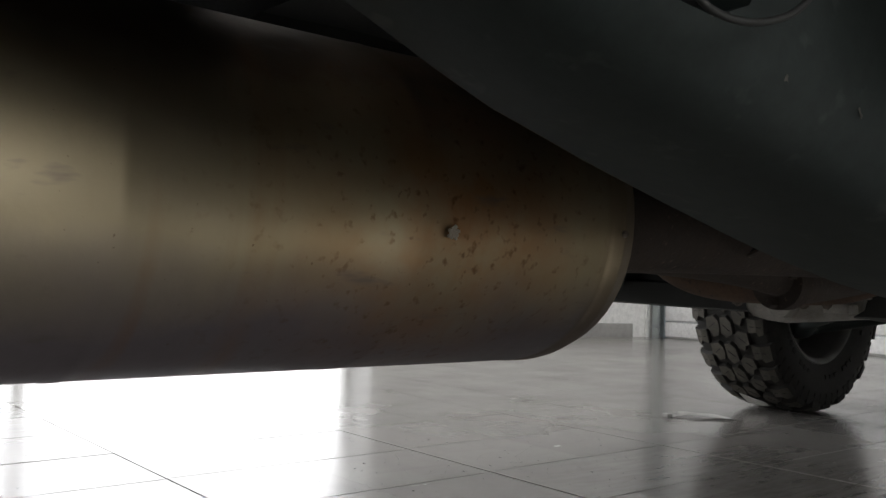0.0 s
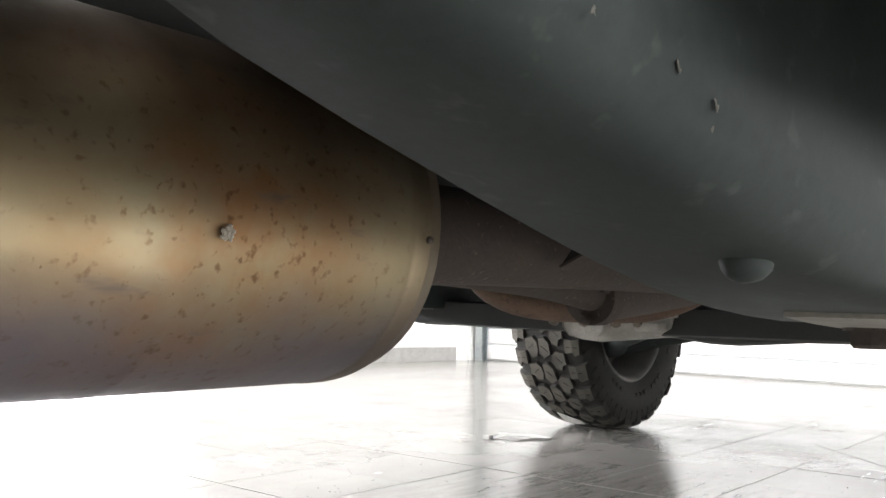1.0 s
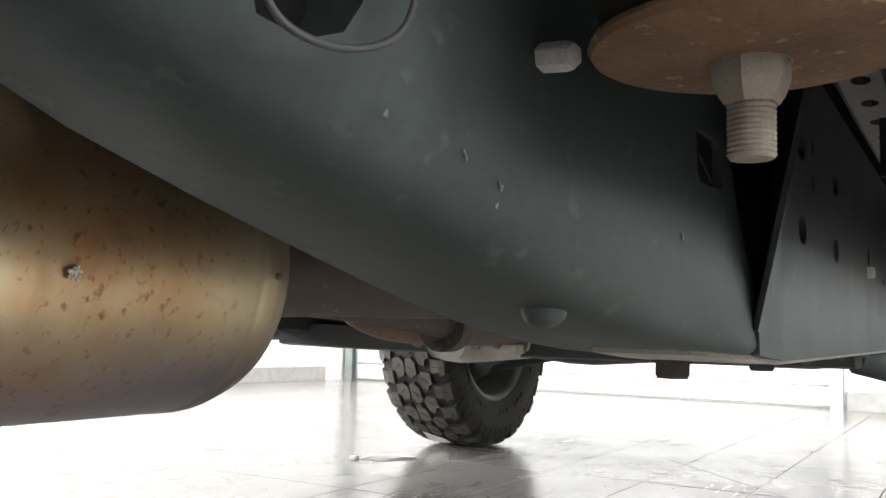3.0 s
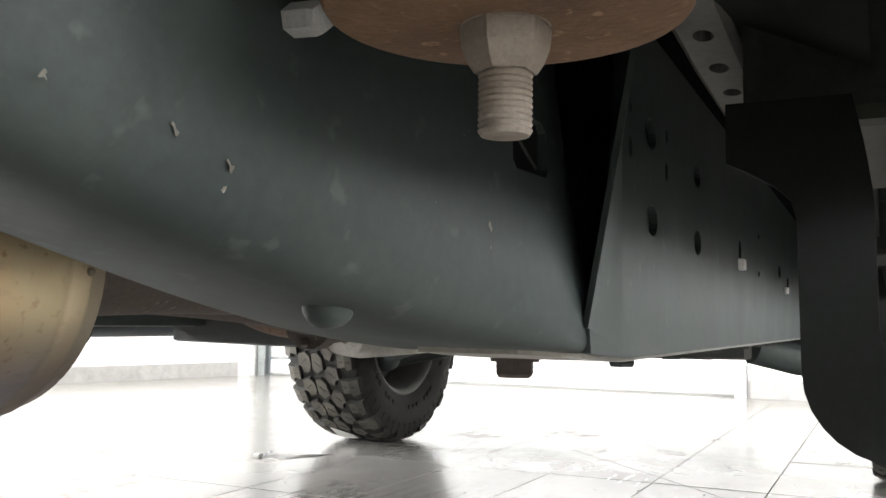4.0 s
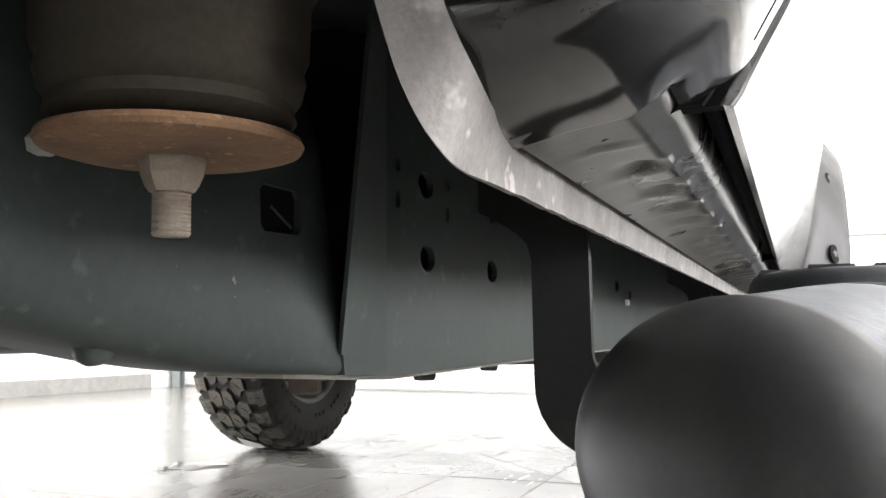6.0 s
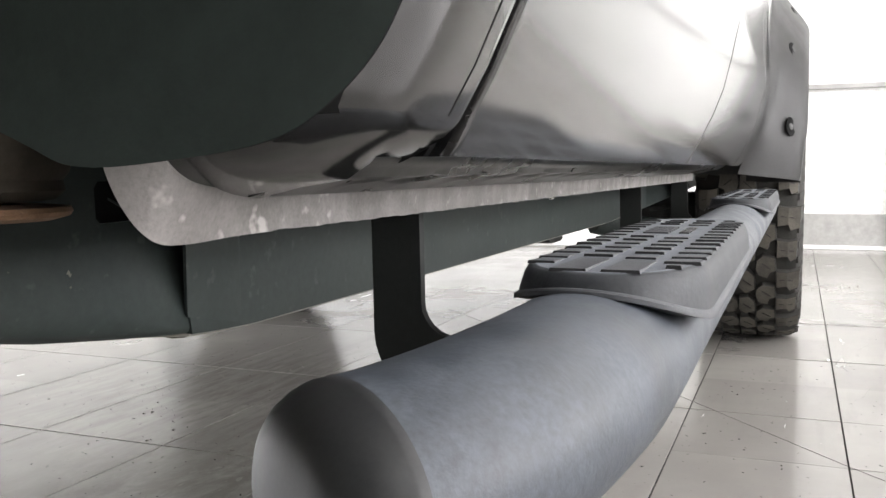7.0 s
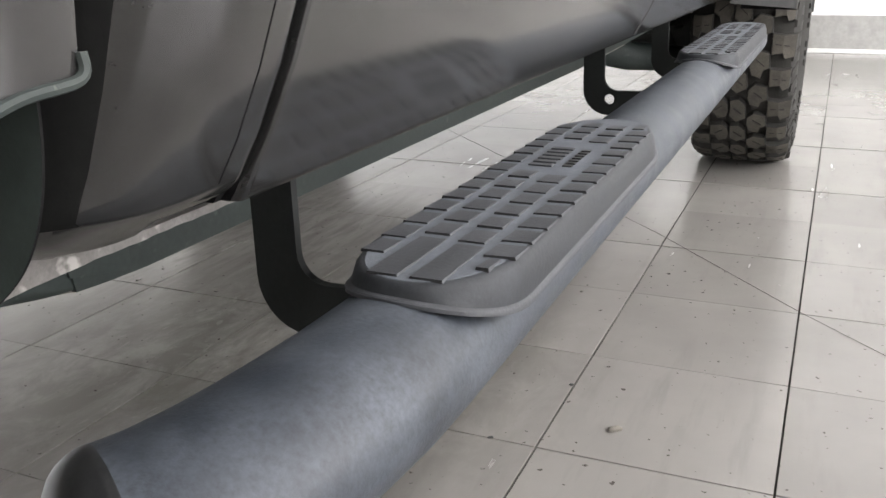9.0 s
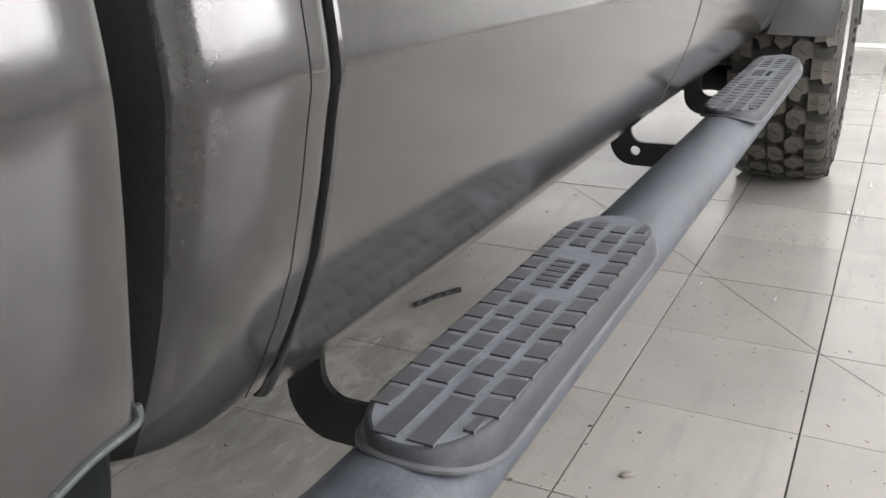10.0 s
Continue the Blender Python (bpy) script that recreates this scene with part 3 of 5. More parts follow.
def rail_plate(side):
    sx = (lambda x: x) if side > 0 else mirror
    pts = [(-2.268, 0.4285), (-2.266, 0.4168), (-2.240, 0.4148), (-2.200, 0.4130), (-1.0, 0.4130), (-0.55, 0.425), (-0.55, 0.575), (-2.0, 0.586), (-2.16, 0.588), (-2.215, 0.605), (-2.2155, 0.4165)]
    rings = []
    for k in range(7):
        f = k / 6
        z = 0.4275 + (0.605 - 0.4275) * f
        o, y1, y2 = 0.053 * f, -2.270 - 0.0675 * f, -2.243 - 0.030 * f
        zz = (z, z - 0.0057 * (k == 0), z - 0.0115 * (k == 0))
        rings.append([Vector((sx(x), y, zq)) for x, y, zq in ((0.592, -2.215, zz[2]), (0.592 + o * 0.40, y2, zz[1]), (0.592 + o, y1, zz[0]), (0.589 + o, y1 + 0.001, zz[0]), (0.588 + o * 0.40, y2, zz[1]), (0.588, -2.215, zz[2]))])
    part("rail_lip", loft(B(), rings), M_FRAME, rail_r if side > 0 else rail_l, "flared rear edge of the side plate", True, 40)
    return part("rail_plate", prism(B(), pts, lambda u, v, d: Vector((sx(d), u, v)), 0.5875, 0.592), M_FRAME, rail_r if side > 0 else rail_l, "dark steel side plate with punched holes")


plate = rail_plate(1)
rail_plate(-1)
cb = B()
for y, z, ry, rz in ((-2.153, 0.485, 0.0125, 0.0085), (-2.022, 0.484, 0.0125, 0.0085), (-2.155, 0.532, 0.0125, 0.0085), (-2.022, 0.530, 0.0125, 0.0085),
                     (-2.199, 0.538, 0.0035, 0.0045), (-2.199, 0.517, 0.0035, 0.0055), (-2.116, 0.538, 0.0035, 0.0045), (-2.117, 0.517, 0.0035, 0.0055),
                     (-1.825, 0.494, 0.008, 0.009), (-1.499, 0.494, 0.014, 0.008), (-1.695, 0.518, 0.006, 0.003), (-1.695, 0.481, 0.006, 0.003), (-1.40, 0.485, 0.012, 0.008)):
    prism(cb, [(y + a, z + b) for a, b in circle(20, ry, rz)], lambda u, v, d: Vector((d, u, v)), 0.57, 0.61)
cut(plate, cb)
# closing flange between plate and box, and the welded lower seam
for s in (1, -1):
    sx = (lambda x: x) if s > 0 else mirror
    rings = []
    for y in (-2.285, -2.262, -2.24, -2.2, -2.0, -1.6, -1.0, -0.6):
        zb = lerp_table(RAIL_Z, y)
        x0, x1 = 0.520, 0.5865 - 0.020 * max(0, (-2.262 - y) / 0.023)
        rings.append([Vector((sx(x), y, z)) for x, z in ((x0, zb + 0.001), (x1, zb + 0.001), (x1, zb - 0.0028), (x0, zb - 0.0028))])
    part("rail_flange", loft(B(), rings), M_PALE, rail_r if s > 0 else rail_l, "pale underside of the rail", True, 40)
for y, z in ((-2.150, 0.528), (-2.015, 0.5265), (-2.015, 0.4805)):
    part("bolt", hexbolt(B(), (0.5765, y, z), (1, 0, 0.0), 0.007, 0.008), M_BOLT, plate, "dull zinc bolt head inside a hole")
bm = box(B(), 0.590, 0.597, -1.836, -1.822, 0.477, 0.4865, 0.0015)
part("clip", bm, M_PAPER, plate, "small white plastic clip")
part("clip", box(B(), 0.590, 0.596, -1.440, -1.425, 0.470, 0.478, 0.0015), M_PAPER, plate, "small white plastic clip")
for y, z in ((-1.283, 0.493), (-1.062, 0.500)):
    part("clip", box(B(), mirror(0.487), mirror(0.487) + 0.006, y - 0.011, y + 0.011, z - 0.006, z + 0.006, 0.0015), M_PAPER, rail_l, "small white plastic clip")
# added black block: stands for the shade behind the plate's slit
part("rail_top_flange", box(B(), 0.532, 0.5872, -2.232, -0.56, 0.552, 0.615), M_GAP, rail_r, "black block added as shade behind the rail slit")
# bolts and plugs along the rail's underside
bm = lathe(B(), [(0.0, -0.0060), (0.0040, -0.0055), (0.0068, -0.0035), (0.0082, -0.0005), (0.0085, 0.006)], (0, 0, 0), "z", 20)
bmesh.ops.transform(bm, matrix=pose(0.5465, -2.396, 0.4325, -8, -16, 0), verts=bm.verts[:])
part("plug", bm, M_FRAME, rail_r, "round drain plug in the rail", True)
for k, (x, y, r) in enumerate(((0.535, -2.208, 0.0088), (0.549, -2.055, 0.008), (0.548, -1.90, 0.008), (0.548, -1.70, 0.008), (0.548, -1.50, 0.008), (0.548, -1.36, 0.008), (0.548, -1.25, 0.008), (0.548, -1.15, 0.008))):
    part("bolt", hexbolt(B(), (x, y, 0.4112), (0, 0, -1), r * 1.15, 0.0095, r * 1.4), M_SHAFT if k == 0 else M_FRAME, rail_r, "rusty hexagonal bolt head" if k == 0 else "")

for x, y, z, r in ((0.5820, -2.351, 0.462, 0.0027), (0.5820, -2.350, 0.455, 0.0014), (0.5655, -2.487, 0.470, 0.0020), (0.5670, -2.470, 0.4645, 0.0022), (0.5668, -2.472, 0.459, 0.0016), (0.5628, -2.519, 0.474, 0.0018), (0.5720, -2.430, 0.486, 0.0013), (0.5735, -2.415, 0.470, 0.0010), (0.5805, -2.37, 0.490, 0.0012), (0.578, -2.385, 0.466, 0.0009), (0.559, -2.56, 0.500, 0.0020)):
    bm = B()
    bmesh.ops.create_icosphere(bm, subdivisions=2, radius=r * 0.48, matrix=Matrix.Translation((x, y, z)) @ Matrix.Diagonal((0.16, 1, 1.15, 1)))
    for v in bm.verts:
        v.co.y += 0.30 * r * math.sin(v.co.z * 2600 + x * 900)
        v.co.z += 0.30 * r * math.sin(v.co.y * 2300 + y * 700)
    part("mud_spot", bm, M_SOIL if y == -2.351 else M_MUD, rail_r, "dried mud splash", True)

# -- cab mount: bracket, rubber, washer, bolt --
MX, MY = 0.6295, -2.4545
bm = B()
loft(bm, [[Vector((x, y, z)) for x, y in ((0.566, MY - 0.075), (0.66, MY - 0.055), (0.69, MY - 0.02), (0.69, MY + 0.03), (0.66, MY + 0.06), (0.570, MY + 0.085))] for z in (0.572, 0.577)])
loft(bm, [[Vector((x, MY - 0.075 + dy, z)) for x, z in ((0.564, 0.500), (0.60, 0.535), (0.662, 0.575), (0.566, 0.575))] for dy in (0, 0.004)])
mount_b = part("mount_bracket", bm, M_DARK, truck, "black pressed steel cab mount bracket")
bm = lathe(B(), [(0.030, 0.5025), (0.0345, 0.5030), (0.0385, 0.5065), (0.0375, 0.5105), (0.0400, 0.5135), (0.0415, 0.519), (0.0405, 0.5225), (0.0425, 0.527), (0.0430, 0.545), (0.0450, 0.549), (0.0450, 0.553), (0.041, 0.557), (0.039, 0.572)], (MX, MY, 0), "z", 40)
part("rubber_bush", bm, M_RUBBER, mount_b, "dusty black rubber bush", True, 50)
bm = lathe(B(), [(0.0, 0.4940), (0.016, 0.4940), (0.034, 0.4951), (0.0400, 0.4968), (0.0410, 0.4985), (0.0402, 0.5003), (0.025, 0.5015)], (MX, MY, 0), "z", 48)
part("washer", bm, M_RUSTY, mount_b, "dished orange rusty steel washer", True, 30)
bm = B()
lathe(bm, [(0.0125, 0.4962), (0.0120, 0.4948), (0.0095, 0.4938)], (MX, MY, 0), "z", 28)
loft(bm, [[Vector((MX + a * f, MY + b * f, z)) for a, b in circle(6, 0.0100, a0=0.5)] for z, f in ((0.4955, 0.92), (0.4938, 1.04), (0.4890, 0.98), (0.4855, 0.84), (0.4835, 0.70))])
prof = []
for k in range(10):
    z = 0.4835 - k * 0.00135
    prof += [(0.0057, z), (0.0061, z - 0.0007)]
lathe(bm, prof + [(0.0054, 0.4696), (0.0, 0.4692)], (MX, MY, 0), "z", 20)
part("mount_bolt", bm, M_BOLT, mount_b, "grey threaded bolt with hexagonal nut")
bm = hexbolt(B(), (0.5700, -2.452, 0.5045), (1, -0.25, -0.15), 0.0044, 0.012)
part("bolt", bm, M_GREY, rail_r, "pale plastic bolt cap")
# rounded bracket lip by the mount
ringp = [(0.5650, -2.567, 0.520), (0.5665, -2.566, 0.492), (0.5675, -2.561, 0.4825), (0.5700, -2.548, 0.4805), (0.5725, -2.534, 0.4850), (0.5735, -2.526, 0.4935), (0.573, -2.522, 0.510), (0.572, -2.521, 0.525)]
bm = tube(B(), smooth_path(ringp), 0.0009, 10)
part("cable_guide", bm, M_DARK, rail_r, "", True)
cut(rail_r, prism(B(), [(-2.562, 0.530), (-2.562, 0.495), (-2.557, 0.4865), (-2.545, 0.4845), (-2.534, 0.4890), (-2.529, 0.497), (-2.526, 0.530)], lambda u, v, d: Vector((d, u, v)), 0.545, 0.60))

# black fillers put the openings' inner shade into colour
part("dark_web", prism(B(), [(-2.564, 0.532), (-2.564, 0.494), (-2.557, 0.4855), (-2.545, 0.4835), (-2.533, 0.4880), (-2.528, 0.496), (-2.524, 0.532)], lambda u, v, d: Vector((d, u, v)), 0.5452, 0.5462), M_GAP, rail_r, "black sheet standing for shade in the bracket opening")
part("dark_web", prism(B(), [(-2.334, 0.482), (-2.293, 0.482), (-2.293, 0.512), (-2.334, 0.512)], lambda u, v, d: Vector((d, u, v)), 0.4965, 0.5788), M_GAP, rail_r, "black block standing for shade inside the rail window")
# -- muffler and exhaust --
MUX, MUZ, MUA, MUB = 0.236, 0.4615, 0.104, 0.0915


def muffler_ring(y, f, n=56):
    return [Vector((MUX + MUA * f * math.copysign(abs(math.cos(a)) ** 0.92, math.cos(a)), y, MUZ + MUB * f * math.copysign(abs(math.sin(a)) ** 0.92, math.sin(a)))) for a in (2 * math.pi * i / n for i in range(n))]


steps = [(-3.05, 0.55), (-3.02, 0.86), (-2.99, 0.97), (-2.975, 1.0), (-2.60, 1.0), (-2.598, 1.004), (-2.594, 1.004), (-2.592, 1.0), (-2.455, 1.0), (-2.453, 1.003), (-2.449, 1.003), (-2.447, 1.0), (-2.3145, 1.0), (-2.3130, 0.996), (-2.3115, 1.002), (-2.309, 1.004), (-2.302, 1.004), (-2.2995, 1.000), (-2.2985, 0.985),
         (-2.288, 0.96), (-2.283, 0.90), (-2.279, 0.80), (-2.277, 0.45)]
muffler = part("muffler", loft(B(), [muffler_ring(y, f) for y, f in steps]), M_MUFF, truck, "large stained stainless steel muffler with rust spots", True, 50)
bm = B()
for k in range(13):
    a, q = 2.4 * k, 0.0034 * math.sqrt(k / 13)
    bmesh.ops.create_icosphere(bm, subdivisions=1, radius=0.0008 + 0.0005 * random.random(), matrix=Matrix.Translation((0.3406 + 0.0006 * random.random(), -2.434 + q * math.cos(a), 0.4455 + q * math.sin(a))))
part("weld_blob", bm, M_WELD, muffler, "crusted pale weld spatter")
bm = B()
bmesh.ops.create_uvsphere(bm, u_segments=8, v_segments=6, radius=0.0022, matrix=Matrix.Translation((0.3405, -2.3025, 0.452)))
part("rivet", bm, M_BOLT, muffler)
bm = tube(B(), [(0.280, -2.30, 0.461), (0.288, -2.2, 0.4625), (0.292, -2.0, 0.463), (0.296, -1.6, 0.463), (0.30, -1.22, 0.463)], [0.0335, 0.031, 0.0300, 0.029, 0.028], 28)
pipe = part("exhaust_pipe", bm, M_SHAFT, truck, "flaking rust-brown exhaust pipe", True)
bm = loft(B(), [[Vector((0.300 + a, y, 0.462 + b)) for a, b in circle(24, r)] for y, r in ((-1.25, 0.032), (-1.235, 0.039), (-1.20, 0.039), (-1.185, 0.032), (-1.10, 0.030), (-1.0, 0.034))])
arc = [(0.236, 0.462), (0.240, 0.440), (0.252, 0.425), (0.275, 0.416), (0.304, 0.413), (0.325, 0.420), (0.342, 0.440)]
loft(bm, [[Vector((u, y, v)) for u, v in arc] + [Vector((0.300 + (u - 0.300) * 0.90, y, 0.462 + (v - 0.462) * 0.90)) for u, v in arc[::-1]] for y in (-1.235, -1.17)])
box(bm, 0.335, 0.40, -1.235, -1.215, 0.425, 0.447, 0.005)
box(bm, 0.350, 0.375, -1.225, -1.15, 0.447, 0.485, 0.005)
hexbolt(bm, (0.385, -1.235, 0.436), (0, -1, 0), 0.010, 0.016)
part("pipe_clamp", bm, M_ALU, pipe, "pale metal pipe clamp", True, 40)
bm = tube(B(), smooth_path([(0.236, -2.285, 0.452), (0.243, -2.15, 0.4475), (0.250, -2.05, 0.441), (0.254, -1.98, 0.432)]), 0.0165, 20)
part("small_pipe", bm, M_SHAFT, pipe, "thin rust-brown pipe", True)
bm = tube(B(), [(0.254, -1.984, 0.428), (0.254, -1.966, 0.428)], 0.0245, 24)
for k in range(3):
    a = 2.1 * k + 0.4
    hexbolt(bm, (0.254 + 0.019 * math.cos(a), -1.984, 0.428 + 0.019 * math.sin(a)), (0, -1, 0), 0.0045, 0.010)
part("pipe_flange", bm, M_SHAFT, pipe, "", True, 40)
bm = tube(B(), smooth_path([(0.254, -1.97, 0.430), (0.246, -1.90, 0.434), (0.225, -1.78, 0.441), (0.190, -1.64, 0.448), (0.150, -1.52, 0.454), (0.11, -1.44, 0.456), (0.07, -1.405, 0.446)]), 0.0235, 20)
part("down_pipe", bm, M_SHAFT, pipe, "brown rusted pipe behind the flange", True)
bm = tube(B(), smooth_path([(0.16, -1.34, 0.53), (0.125, -1.385, 0.480), (0.08, -1.405, 0.446), (0.02, -1.41, 0.428), (-0.07, -1.405, 0.424), (-0.17, -1.41, 0.426), (-0.235, -1.42, 0.440), (-0.285, -1.42, 0.470), (-0.32, -1.40, 0.52), (-0.33, -1.30, 0.60)]), 0.0275, 20)
part("crossover_pipe", bm, M_RUSTPIPE, pipe, "curved rust-brown crossover pipe", True)
# driveshaft, higher and further in
part("driveshaft", tube(B(), [(XC, -3.4, 0.52), (XC, -0.9, 0.52)], 0.035, 24), M_DARK, truck, "dark steel driveshaft", True)
bm = B()
loft(bm, [[Vector((x, y, z)) for x, z in ((0.20, 0.43), (0.25, 0.40), (0.31, 0.42), (0.33, 0.48), (0.31, 0.56), (0.1, 0.56), (0.09, 0.48), (0.13, 0.43))] for y in (-0.90, -0.82)])
loft(bm, [[Vector((0.2 + a, y, 0.49 + b)) for a, b in circle(20, r)] for y, r in ((-0.82, 0.07), (-0.70, 0.10), (-0.55, 0.115), (-0.2, 0.12))])
part("transfer_case", bm, M_ALU, truck, "grimy cast aluminium transfer case", True, 30)
bm = loft(B(), [[Vector((x, y, z)) for y, z in ((-1.24, z0), (-1.21, z0 - 0.010), (-1.17, z0 - 0.004), (-1.17, z0), (-1.21, z0 - 0.006), (-1.24, z0 + 0.004))] for x, z0 in ((-0.02, 0.455), (0.03, 0.462), (0.07, 0.470), (0.09, 0.492))])
part("shift_bracket", bm, M_ALU, truck, "pale bent sheet bracket", True, 30)
bm = tube(B(), smooth_path([(0.02, -1.20, 0.440), (0.09, -1.20, 0.430), (0.14, -1.19, 0.440), (0.17, -1.16, 0.47), (0.19, -1.10, 0.50)]), 0.007, 12)
part("brake_line", bm, M_UNDER, truck, "grey bent metal line", True)
for x, z, r in ((0.10, 0.470, 0.020), (0.145, 0.452, 0.014), (0.19, 0.475, 0.018)):
    bm = tube(B(), [(x, -1.20, z), (x, -1.10, z)], r, 14)
    hexbolt(bm, (x, -1.20, z), (0, -1, 0), r * 0.5, 0.010)
    part("linkage_bush", bm, M_DARK, truck, "", True, 40)
for y0, x0 in ((-1.9, 0.435), (-1.9, 0.447)):
    part("fuel_line", tube(B(), smooth_path([(x0, -2.0, 0.575), (x0, -1.7, 0.570), (x0 - 0.01, -1.4, 0.560), (x0 - 0.02, -1.0, 0.545)]), 0.0045, 10), M_UNDER, truck, "thin metal fuel line", True)
# hanger strut and pressed cross panel under the cab floor
bm = prism(B(), [(0.3255, 0.4473), (0.500, 0.5275), (0.500, 0.613), (0.461, 0.613), (0.370, 0.505)], lambda u, v, d: Vector((u, -2.146 + d, v)), 0, 0.004)
hang = part("hanger_strut", bm, M_PADCUT, truck, "black triangular hanger strut")
bm = loft(B(), [[Vector((u, -2.147 + d, 0.4468 + (u - 0.3255) * 0.459 - o)) for d, o in ((-0.001, 0), (0.012, 0.002), (0.012, 0.0035), (-0.001, 0.002))] for u in (0.3248, 0.38, 0.43, 0.486)])
part("strut_edge", bm, M_SHAFT, hang, "worn brown metal edge")
edge = smooth_path([(-0.10, 0, 0.60), (0.05, 0, 0.603), (0.134, 0, 0.596), (0.18, 0, 0.583), (0.237, 0, 0.579), (0.261, 0, 0.562), (0.279, 0, 0.539), (0.290, 0, 0.516), (0.300, 0, 0.490), (0.32, 0, 0.475), (0.486, 0, 0.475)], 5)
rings = []
for p in edge:
    za = p.z + 0.010
    rings.append([Vector((p.x, y, z)) for y, z in ((-1.980, p.z + 0.006), (-2.006, p.z), (-2.013, p.z + 0.003), (-2.012, za), (-2.006, za + 0.004), (-2.010, za * 0.6 + 0.608 * 0.4), (-2.013, max(0.608, za + 0.006)), (-2.018, max(0.613, za + 0.008)),
                                                  (-2.014, max(0.632, za + 0.012)), (-2.004, max(0.636, za + 0.014)), (-1.955, 0.640), (-1.950, 0.690), (-1.940, 0.690))])
panel = part("cab_cross_panel", loft(B(), rings), M_UNDER, truck, "pressed grey steel panel with an arched edge", True, 60)
cut(panel, prism(B(), [(0.118, 0.617), (0.122, 0.613), (0.160, 0.617), (0.164, 0.622), (0.160, 0.627), (0.122, 0.624)], lambda u, v, d: Vector((u, d, v)), -2.06, -1.99))

# -- cross members and front suspension --
bm = loft(B(), [[Vector((x, -1.0 + a, z + b)) for a, b in ((-0.05, -0.024), (-0.035, -0.028), (0.035, -0.028), (0.05, -0.024), (0.05, 0.024), (0.035, 0.028), (-0.035, 0.028), (-0.05, 0.024))]
                for x, z in ((-0.76, 0.405), (-0.50, 0.400), (-0.2, 0.397), (0.3, 0.398), (0.49, 0.40))])
cross = part("crossmember", bm, M_DARK, truck, "black transmission crossmember with bolts", True, 30)
for x in (0.30, 0.36):
    part("bolt", hexbolt(B(), (x, -1.05, 0.397), (0, -1, 0), 0.012, 0.012, 0.017), M_DARK, cross)
bm = loft(B(), [[Vector((x, -1.07 + q * abs(x + 0.22), z)) for x, z in ((-0.345, 0.418), (-0.340, 0.380), (-0.325, 0.364), (-0.29, 0.357), (-0.25, 0.354), (-0.18, 0.360), (-0.135, 0.367), (-0.105, 0.385), (-0.095, 0.422))] if q is not None else
                [Vector((x, -0.70, z)) for x, z in ((-0.345, 0.418), (-0.340, 0.384), (-0.325, 0.370), (-0.29, 0.364), (-0.25, 0.362), (-0.18, 0.366), (-0.135, 0.372), (-0.105, 0.388), (-0.095, 0.422))] for q in (0.10, 0.06, None)])
box(bm, -0.35, -0.09, -1.095, -1.05, 0.405, 0.421, 0.004)
box(bm, -0.16, -0.11, -1.10, -1.06, 0.378, 0.396, 0.005)
tube(bm, [(-0.25, -1.095, 0.386), (-0.25, -1.03, 0.386)], 0.022, 16)
tr = part("transmission_pan", bm, M_ALU, truck, "pale cast aluminium transmission pan", True, 30)
for x in (-0.34, -0.27, -0.20, -0.15):
    part("bolt", hexbolt(B(), (x, -1.096, 0.395), (0, -1, -0.2), 0.009, 0.012, 0.012), M_BOLT, tr)
bm = box(B(), -0.32, 0.12, -0.95, 0.3, 0.41, 0.62, 0.04)
part("gearbox", bm, M_DARK, truck, "dark oily gearbox housing")
bm = loft(B(), [[Vector((x, -0.25 + a, z + b)) for a, b in ((-0.05, 0.03), (-0.04, -0.012), (0, -0.02), (0.05, -0.012), (0.06, 0.03), (0, 0.05))] for x, z in ((-0.5, 0.365), (-0.36, 0.350), (-0.28, 0.348), (-0.1, 0.363), (0.1, 0.366), (0.22, 0.362), (0.30, 0.362), (0.36, 0.37))])
part("front_crossmember", bm, M_DARK, truck, "black front suspension crossmember", True, 30)
for s in (1, -1):
    sx = (lambda x: x) if s > 0 else mirror
    bm = tube(B(), [(sx(x), y, z) for x, y, z in ((0.40, -0.22, 0.375), (0.50, -0.15, 0.345), (0.60, 0.0, 0.325), (0.68, 0.12, 0.30))], [0.042, 0.04, 0.036, 0.045], 14)
    tube(bm, [(sx(x), y, z) for x, y, z in ((0.40, 0.45, 0.375), (0.55, 0.3, 0.33), (0.68, 0.15, 0.30))], [0.035, 0.03, 0.035], 14)
    part("control_arm", bm, M_FRAME, truck, "dusty black lower control arm", True)
    bm = tube(B(), [(sx(0.2), 0.12, 0.40), (sx(0.45), 0.14, 0.395), (sx(0.68), 0.15, 0.39)], [0.050, 0.045, 0.055], 16)
    part("axle_shaft", bm, M_DARK, truck, "", True)
    bm = tube(B(), [(sx(0.56), 0.12, 0.34), (sx(0.55), 0.13, 0.62)], 0.032, 16)
    part("shock_absorber", bm, M_DARK, truck, "", True)
    pts = [(sx(0.555) + 0.055 * math.cos(a), 0.125 + 0.055 * math.sin(a), 0.36 + 0.28 * a / 34.5) for a in (0.35 * k for k in range(99))]
    part("coil_spring", tube(B(), pts, 0.007, 8), M_DARK, truck, "", True)

